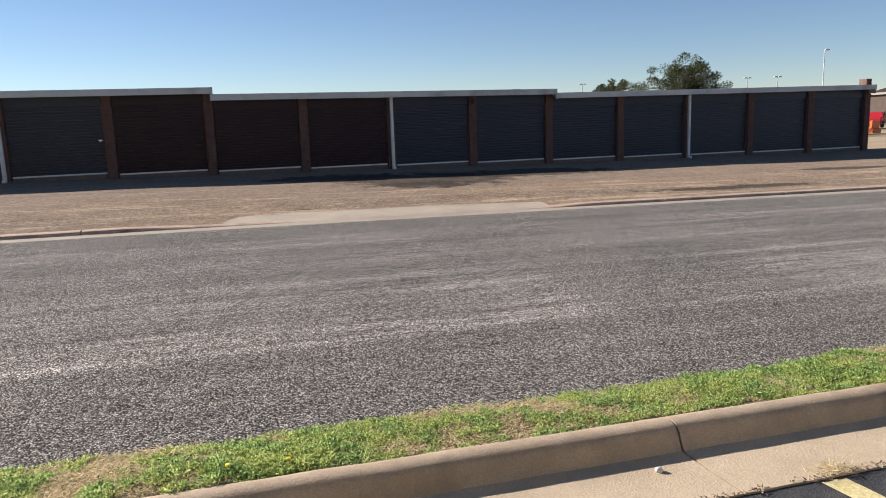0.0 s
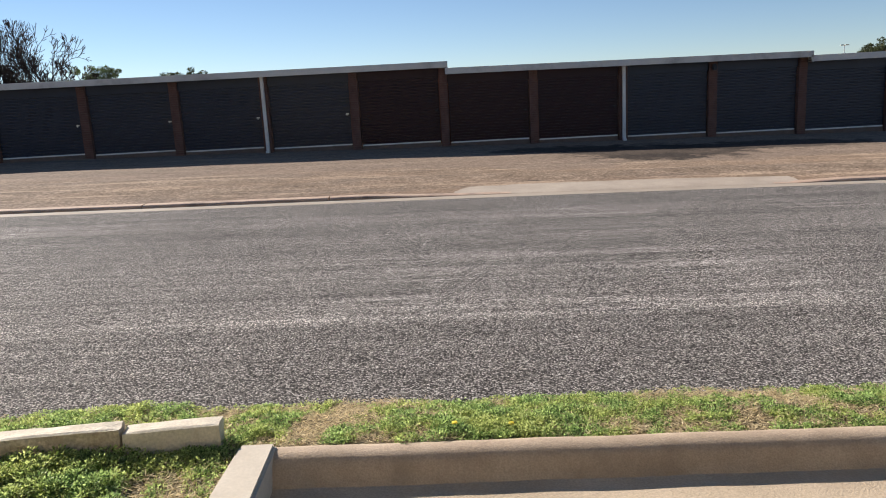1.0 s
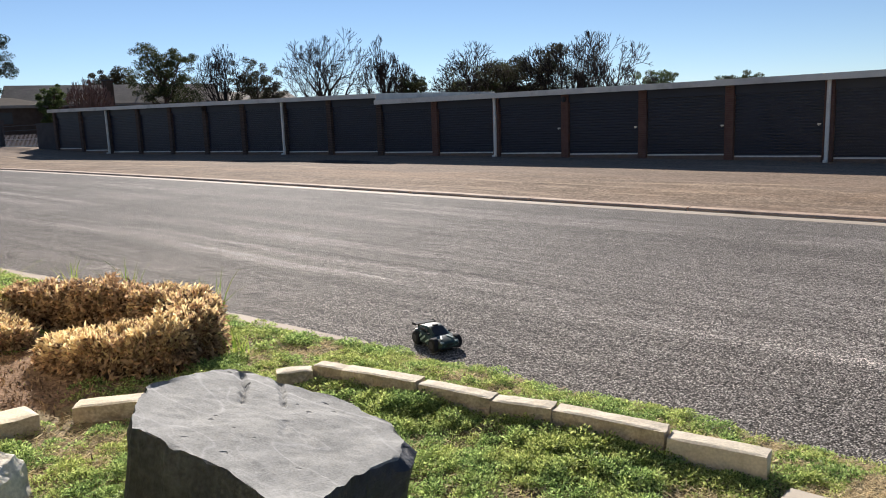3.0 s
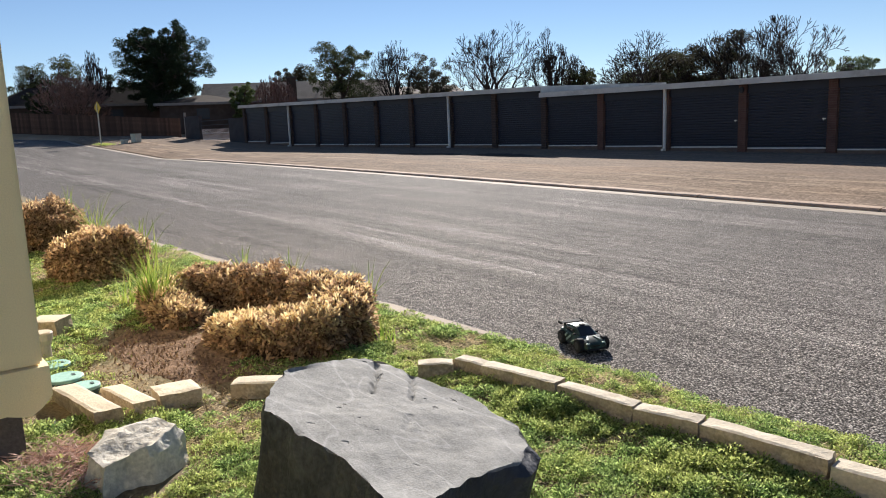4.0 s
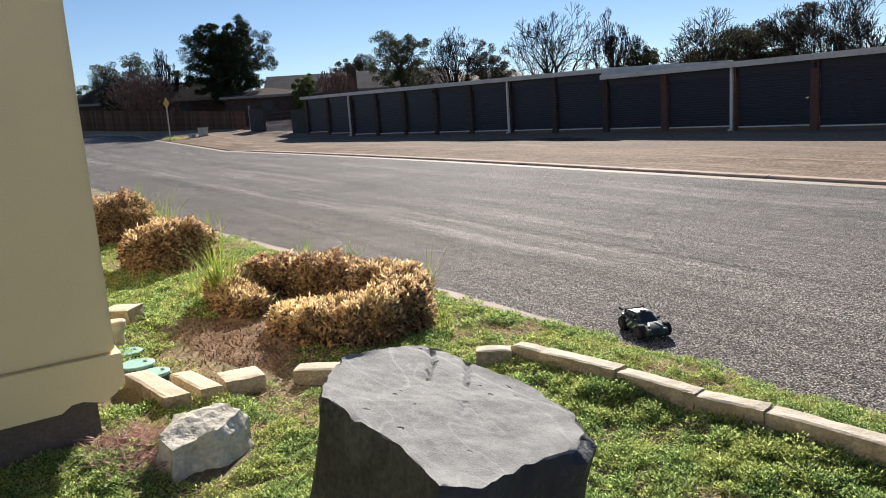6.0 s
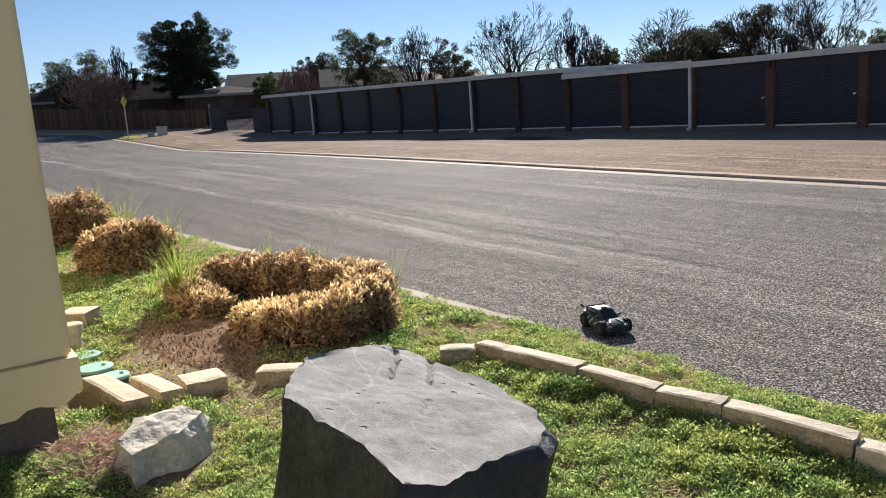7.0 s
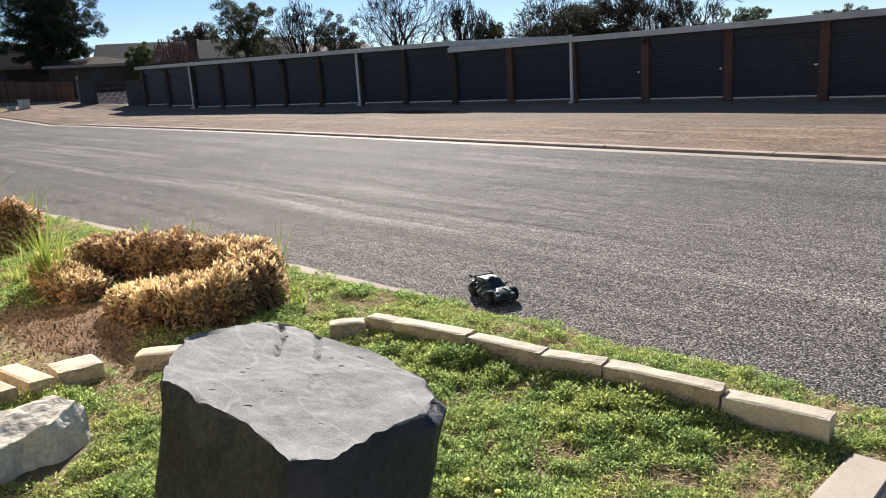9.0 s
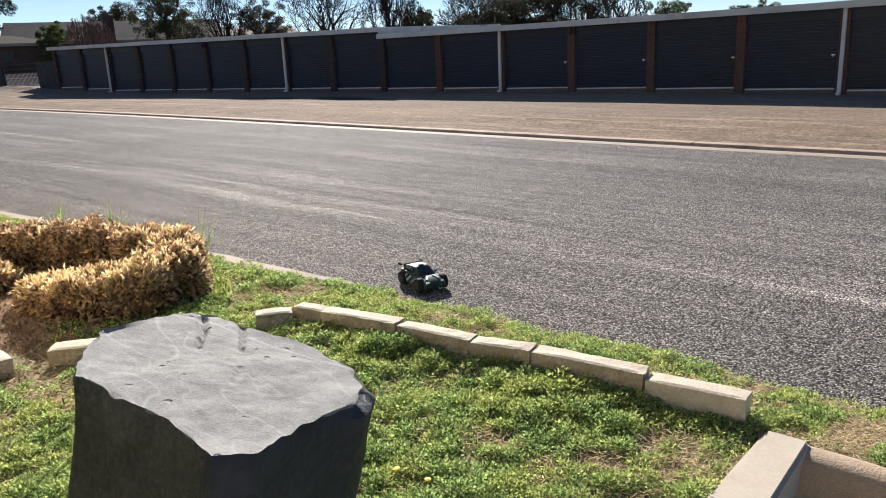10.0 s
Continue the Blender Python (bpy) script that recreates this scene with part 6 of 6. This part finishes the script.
for v in bm.verts:
    v.co = pose(0.06, 0, 2.45, 0, 0, 14) @ (pose(0, 0, 0, 0, 45, 0) @ v.co)
panel = part("panel", bm, M_SIGN, sign, "yellow diamond panel")
bm = boxes((-0.025, 0.025, -0.014, -0.0105, -0.17, 0.17))
for v in bm.verts:
    v.co = pose(0.06, 0, 2.45, 0, 0, 14) @ v.co
part("symbol", bm, M_DARKTRIM, panel)
gx, gy = RNG.normal(-54.0, 0.45, 600), RNG.normal(13.2, 0.3, 600)
tagged(scatter("verge_grass", M_GRASS, leaves(np.stack([gx, gy, np.array([zt(v) for v in gx]) + 0.0], 1), fling(600, 0.7), RNG.uniform(0.06, 0.16, 600), RNG.uniform(0.02, 0.04, 600))), "green grass growing round the sign post", "grass", kind="stuff")
M_UTIL = material("pale green cabinet paint", (0.36, 0.4, 0.36), (0.44, 0.48, 0.44), 3, 0.6, 0.1, 30, 0.08)
for x, y, w, h in ((-54.0, 15.3, 0.5, 0.62), (-53.2, 14.3, 0.35, 0.32)):
    u = thing("utility_box", pose(x, y, zt(x) + (0.03 if w > 0.4 else 0.0), 0, 0, 20), "pale green metal utility box on a pad" if w > 0.4 else "low pale utility pedestal", "utility box")
    part("pad", boxes((-w * 0.7, w * 0.7, -w * 0.7, w * 0.7, -0.2, 0.05), bevel=0.01), M_GUTTER, u)
    part("cabinet", boxes((-w / 2, w / 2, -w / 2, w / 2, 0.05, h), bevel=0.03), M_UTIL, u)
    part("hood", boxes((-w / 2 - 0.02, w / 2 + 0.02, -w / 2 - 0.02, w / 2 + 0.02, h - 0.12, h + 0.02), bevel=0.02), M_UTIL, u)

# light poles and parked vehicles beyond the row
for x, y, top, arms in ((83.7, 85.9, 9.1, 1), (95.5, 115.7, 6.8, 2), (92.7, 104.9, 6.4, 2), (70.7, 132.3, 7.0, 2), (60.0, 140.0, 6.6, 2)):
    lp = thing("light_pole", (x, y, far_ground(x, y)), "thin grey parking light pole", "light pole", "parking light poles")
    h = top - far_ground(x, y)
    bm = bmesh.new()
    tube(bm, [(0, 0, 0), (0, 0, h)], [0.11, 0.07], 8)
    part("pole", bm, M_STEEL, lp)
    for s in ((-1, 1) if arms == 2 else (1,)):
        part("lamp_head", boxes((s * 0.1, s * 0.75, -0.16, 0.16, h - 0.1, h + 0.08), bevel=0.03) if s > 0 else boxes((-0.75, -0.1, -0.16, 0.16, h - 0.1, h + 0.08), bevel=0.03), M_UTIL, lp)
M_TYRE = plain("tyre rubber", (0.02, 0.02, 0.02), 0.9)
M_GLASS = plain("dark car glass", (0.02, 0.025, 0.03), 0.08)


def parked_car(x, y, turn, paint, label):
    z0 = far_ground(x, y) + 0.15
    ob = thing("car", pose(x, y, z0, 0, 0, turn), label, "car", "parked cars")
    bm = bmesh.new()
    prof = [(-2.2, 0.35), (-2.2, 0.8), (-2.0, 0.95), (-1.3, 1.0), (-0.8, 1.42), (0.7, 1.45), (1.4, 0.98), (2.05, 0.85), (2.2, 0.6), (2.2, 0.35)]
    sides = [[bm.verts.new((u, s * (0.85 if z < 1.1 else 0.68), z)) for u, z in prof] for s in (-1, 1)]
    bm.faces.new(sides[0])
    bm.faces.new(sides[1][::-1])
    for k in range(len(prof)):
        bm.faces.new((sides[0][k], sides[1][k], sides[1][(k + 1) % len(prof)], sides[0][(k + 1) % len(prof)]))
    bmesh.ops.recalc_face_normals(bm, faces=bm.faces[:])
    bmesh.ops.bevel(bm, geom=bm.edges[:], offset=0.05, segments=2, affect="EDGES")
    part("body", bm, paint, ob)
    for s in (-1, 1):
        part("window", boxes((-0.7, 0.65, s * 0.79 - 0.02, s * 0.79 + 0.02, 1.02, 1.35), bevel=0.01), M_GLASS, ob)
    for u in (-1.35, 1.35):
        for s in (-0.8, 0.8):
            bm = bmesh.new()
            tube(bm, [(u, s - 0.1, 0.32), (u, s + 0.1, 0.32)], 0.32, 14)
            part("wheel", bm, M_TYRE, ob)


parked_car(60.5, 55.5, 30, plain("red car paint", (0.35, 0.02, 0.025), 0.25), "red parked car beyond the storage row")
parked_car(60.0, 51.0, 30, plain("white car paint", (0.7, 0.7, 0.7), 0.25), "white parked car beyond the storage row")
M_ORANGE = plain("orange barrier plastic", (0.7, 0.16, 0.03), 0.6)
ob = thing("barrier", pose(50.5, 46.5, far_ground(50, 46) + 0.05, 0, 0, 20), "orange plastic barrier beside the lot", "barrier")
part("body", boxes((-0.7, 0.7, -0.25, 0.25, 0.0, 0.35), (-0.65, 0.65, -0.12, 0.12, 0.352, 1.0), bevel=0.04), M_ORANGE, ob)

# small things by the kerb: a wad of dead grass at the asphalt's edge, a pebble, weeds in the joint, two dandelions
n = 230
x, y = RNG.normal(2.55, 0.055, n), RNG.normal(2.735, 0.024, n)
tagged(scatter("dead_grass_wad", M_STRAW, leaves(np.stack([x, y, zt(2.55) - 0.1 + np.abs(RNG.normal(0, 0.012, n))], 1), lying(n), RNG.uniform(0.03, 0.08, n), RNG.uniform(0.002, 0.004, n))), "pale wad of dead grass at the edge of the asphalt", "dead grass", kind="stuff")
n = 900
x = RNG.uniform(1.2, 6.5, n)
x = x[value_noise(x, x * 0 + 3.0, 5.0, 77) > 0.45]
tagged(scatter("edge_debris", M_LITTER, leaves(np.stack([x, 2.705 + RNG.normal(0, 0.012, len(x)), np.array([zt(v) for v in x]) - 0.098 + RNG.uniform(0, 0.008, len(x))], 1), lying(len(x)), RNG.uniform(0.008, 0.03, len(x)), RNG.uniform(0.004, 0.01, len(x)))), "brown leaf crumbs along the asphalt's edge", "debris", kind="stuff")
bm = bmesh.new()
bmesh.ops.create_icosphere(bm, subdivisions=2, radius=0.02)
for v in bm.verts:
    v.co = Vector((v.co.x * 1.1, v.co.y * 0.85, v.co.z * 0.7)) * (1 + 0.25 * noise.noise(v.co * 60))
pebble = part("pebble", bm, M_PALE_ROCK, smooth=True)
pebble.location = (1.76, 3.01, zt(1.76) - 0.089)
tagged(pebble, "small pale pebble lying on the kerb pan", "pebble")
M_PETAL = plain("yellow petals", (0.8, 0.58, 0.03), 0.7)
for x, y in ((-2.21, 2.17), (-2.07, 2.19), (-0.22, 3.47), (0.05, 3.46)):
    fl = thing("dandelion", (x, y, lawn_z(x, y)), "yellow dandelion flower in the lawn", "flower", "dandelions")
    bm = bmesh.new()
    tube(bm, [(0, 0, -0.005), (0.004, 0, 0.035)], 0.0015, 5)
    part("stem", bm, M_GRASS, fl)
    bm = bmesh.new()
    tube(bm, [(0.004, 0, 0.033), (0.004, 0, 0.037), (0.004, 0, 0.043), (0.004, 0, 0.045)], [0.004, 0.014, 0.013, 0.006], 10)
    part("flower_head", bm, M_PETAL, fl)

# ---- the toy car on the road ----
M_TOY = material("dark green toy paint", (0.008, 0.024, 0.02), (0.02, 0.05, 0.043), 14, 0.35, 0.0, 40, 0.1, stain=(0.05, 0.12, 0.1), stain_scale=14)
M_TOYBLACK = plain("black toy plastic", (0.012, 0.012, 0.013), 0.9)
M_TOYGLASS = plain("smoked toy window", (0.02, 0.022, 0.025), 0.15)
toy = thing("toy_car", pose(-3.83, 4.15, road_z(-3.83, 4.15) + 0.002, 0, 0, -20), "dark green radio-controlled rally car with rear wing", "toy car")


def hull(prof, half):
    """A lofted body: profile (length, height, half width)."""
    bm = bmesh.new()
    rows = []
    for u, zb, zt_, w in prof:
        rows.append([bm.verts.new((u, y, z)) for y, z in ((-w, zb), (-w * 1.02, (zb + zt_) / 2), (-w * 0.86, zt_), (0, zt_ + 0.004), (w * 0.86, zt_), (w * 1.02, (zb + zt_) / 2), (w, zb))])
    for a, b in zip(rows, rows[1:]):
        for k in range(6):
            bm.faces.new((a[k], b[k], b[k + 1], a[k + 1]))
        bm.faces.new((a[6], b[6], b[0], a[0]))
    bm.faces.new(rows[0])
    bm.faces.new(rows[-1][::-1])
    bmesh.ops.recalc_face_normals(bm, faces=bm.faces[:])
    return bm


part("body", hull([(-0.19, 0.05, 0.085, 0.07), (-0.175, 0.034, 0.102, 0.092), (-0.12, 0.03, 0.106, 0.098), (0.0, 0.028, 0.098, 0.092), (0.1, 0.03, 0.094, 0.096), (0.16, 0.03, 0.08, 0.092), (0.192, 0.034, 0.062, 0.07)], 0), M_TOY, toy, smooth=True)
part("cabin", hull([(-0.165, 0.095, 0.104, 0.074), (-0.125, 0.095, 0.138, 0.066), (-0.04, 0.095, 0.148, 0.064), (0.0, 0.092, 0.142, 0.062), (0.08, 0.088, 0.094, 0.074)], 0), M_TOY, toy, smooth=True)
part("windscreen", hull([(0.004, 0.1, 0.144, 0.053), (0.078, 0.088, 0.0985, 0.062)], 0), M_TOYGLASS, toy, "smoked windscreen")
part("rear_window", hull([(-0.163, 0.096, 0.1075, 0.055), (-0.129, 0.1, 0.1405, 0.05)], 0), M_TOYGLASS, toy)
part("roof_scoop", boxes((-0.03, 0.0, -0.018, 0.018, 0.146, 0.156), bevel=0.003), M_TOYBLACK, toy)
M_TOYPALE = material("pale grey-green toy decal", (0.3, 0.4, 0.37), (0.42, 0.52, 0.48), 20, 0.4, 0.0, 40, 0.1)
for s in (-1, 1):
    part("side_window", boxes((-0.115, -0.005, s * 0.0695 - 0.003, s * 0.0695 + 0.003, 0.105, 0.132), bevel=0.002), M_TOYGLASS, toy)
    part("headlight", boxes((0.166, 0.186, s * 0.058 - 0.015, s * 0.058 + 0.015, 0.062, 0.074), bevel=0.004), M_TOYPALE, toy, "pale headlight")
    part("fog_light", boxes((0.184, 0.192, s * 0.045 - 0.008, s * 0.045 + 0.008, 0.04, 0.05), bevel=0.003), M_TOYPALE, toy)
    part("wing_stay", boxes((-0.185, -0.165, s * 0.05 - 0.003, s * 0.05 + 0.003, 0.09, 0.132)), M_TOYBLACK, toy)
    part("wing_end", boxes((-0.212, -0.16, s * 0.084 - 0.003, s * 0.084 + 0.003, 0.126, 0.144), bevel=0.002), M_TOYBLACK, toy)
    part("mirror", boxes((0.03, 0.045, s * 0.088 - 0.01, s * 0.088 + 0.01, 0.1, 0.113), bevel=0.003), M_TOYBLACK, toy)
    # slanted decals along the flanks and over the bonnet
    for u, v, lx, lz, tilt in ((-0.075, 0.075, 0.035, 0.006, -38), (-0.03, 0.068, 0.04, 0.007, -34), (0.03, 0.06, 0.03, 0.005, -30)):
        bm = boxes((-lx, lx, -0.0015, 0.0015, -lz, lz))
        for q in bm.verts:
            q.co = pose(u, s * 0.0985, v, 0, tilt, 0) @ q.co
        part("side_stripe", bm, M_TOYPALE, toy, "pale slanted stripe")
    bm = boxes((-0.03, 0.03, -0.006, 0.006, -0.001, 0.001))
    for q in bm.verts:
        q.co = pose(0.125, s * 0.035, 0.0945, 0, 11, s * 24) @ q.co
    part("bonnet_stripe", bm, M_TOYPALE, toy, "pale bonnet stripe")
part("wing", boxes((-0.21, -0.16, -0.082, 0.082, 0.132, 0.138), bevel=0.002), M_TOYBLACK, toy)
part("grille", boxes((0.182, 0.194, -0.03, 0.03, 0.046, 0.06), bevel=0.003), M_TOYBLACK, toy)
part("bumper", boxes((0.17, 0.204, -0.085, 0.085, 0.026, 0.036), bevel=0.004), M_TOYBLACK, toy)
part("chassis", boxes((-0.17, 0.17, -0.06, 0.06, 0.022, 0.034), bevel=0.004), M_TOYBLACK, toy)
for u in (-0.122, 0.122):
    for s in (-1, 1):
        bm = bmesh.new()
        tube(bm, [(u, s * 0.068, 0.049), (u, s * 0.074, 0.049), (u, s * 0.11, 0.049), (u, s * 0.116, 0.049)], [0.043, 0.049, 0.049, 0.042], 24)
        wheel = part("wheel", bm, M_TOYBLACK, toy, "black rubber wheel")
        bm = bmesh.new()
        tube(bm, [(u, s * 0.1165, 0.049), (u, s * 0.1185, 0.049)], 0.027, 14)
        part("rim", bm, M_DARKTRIM, wheel)
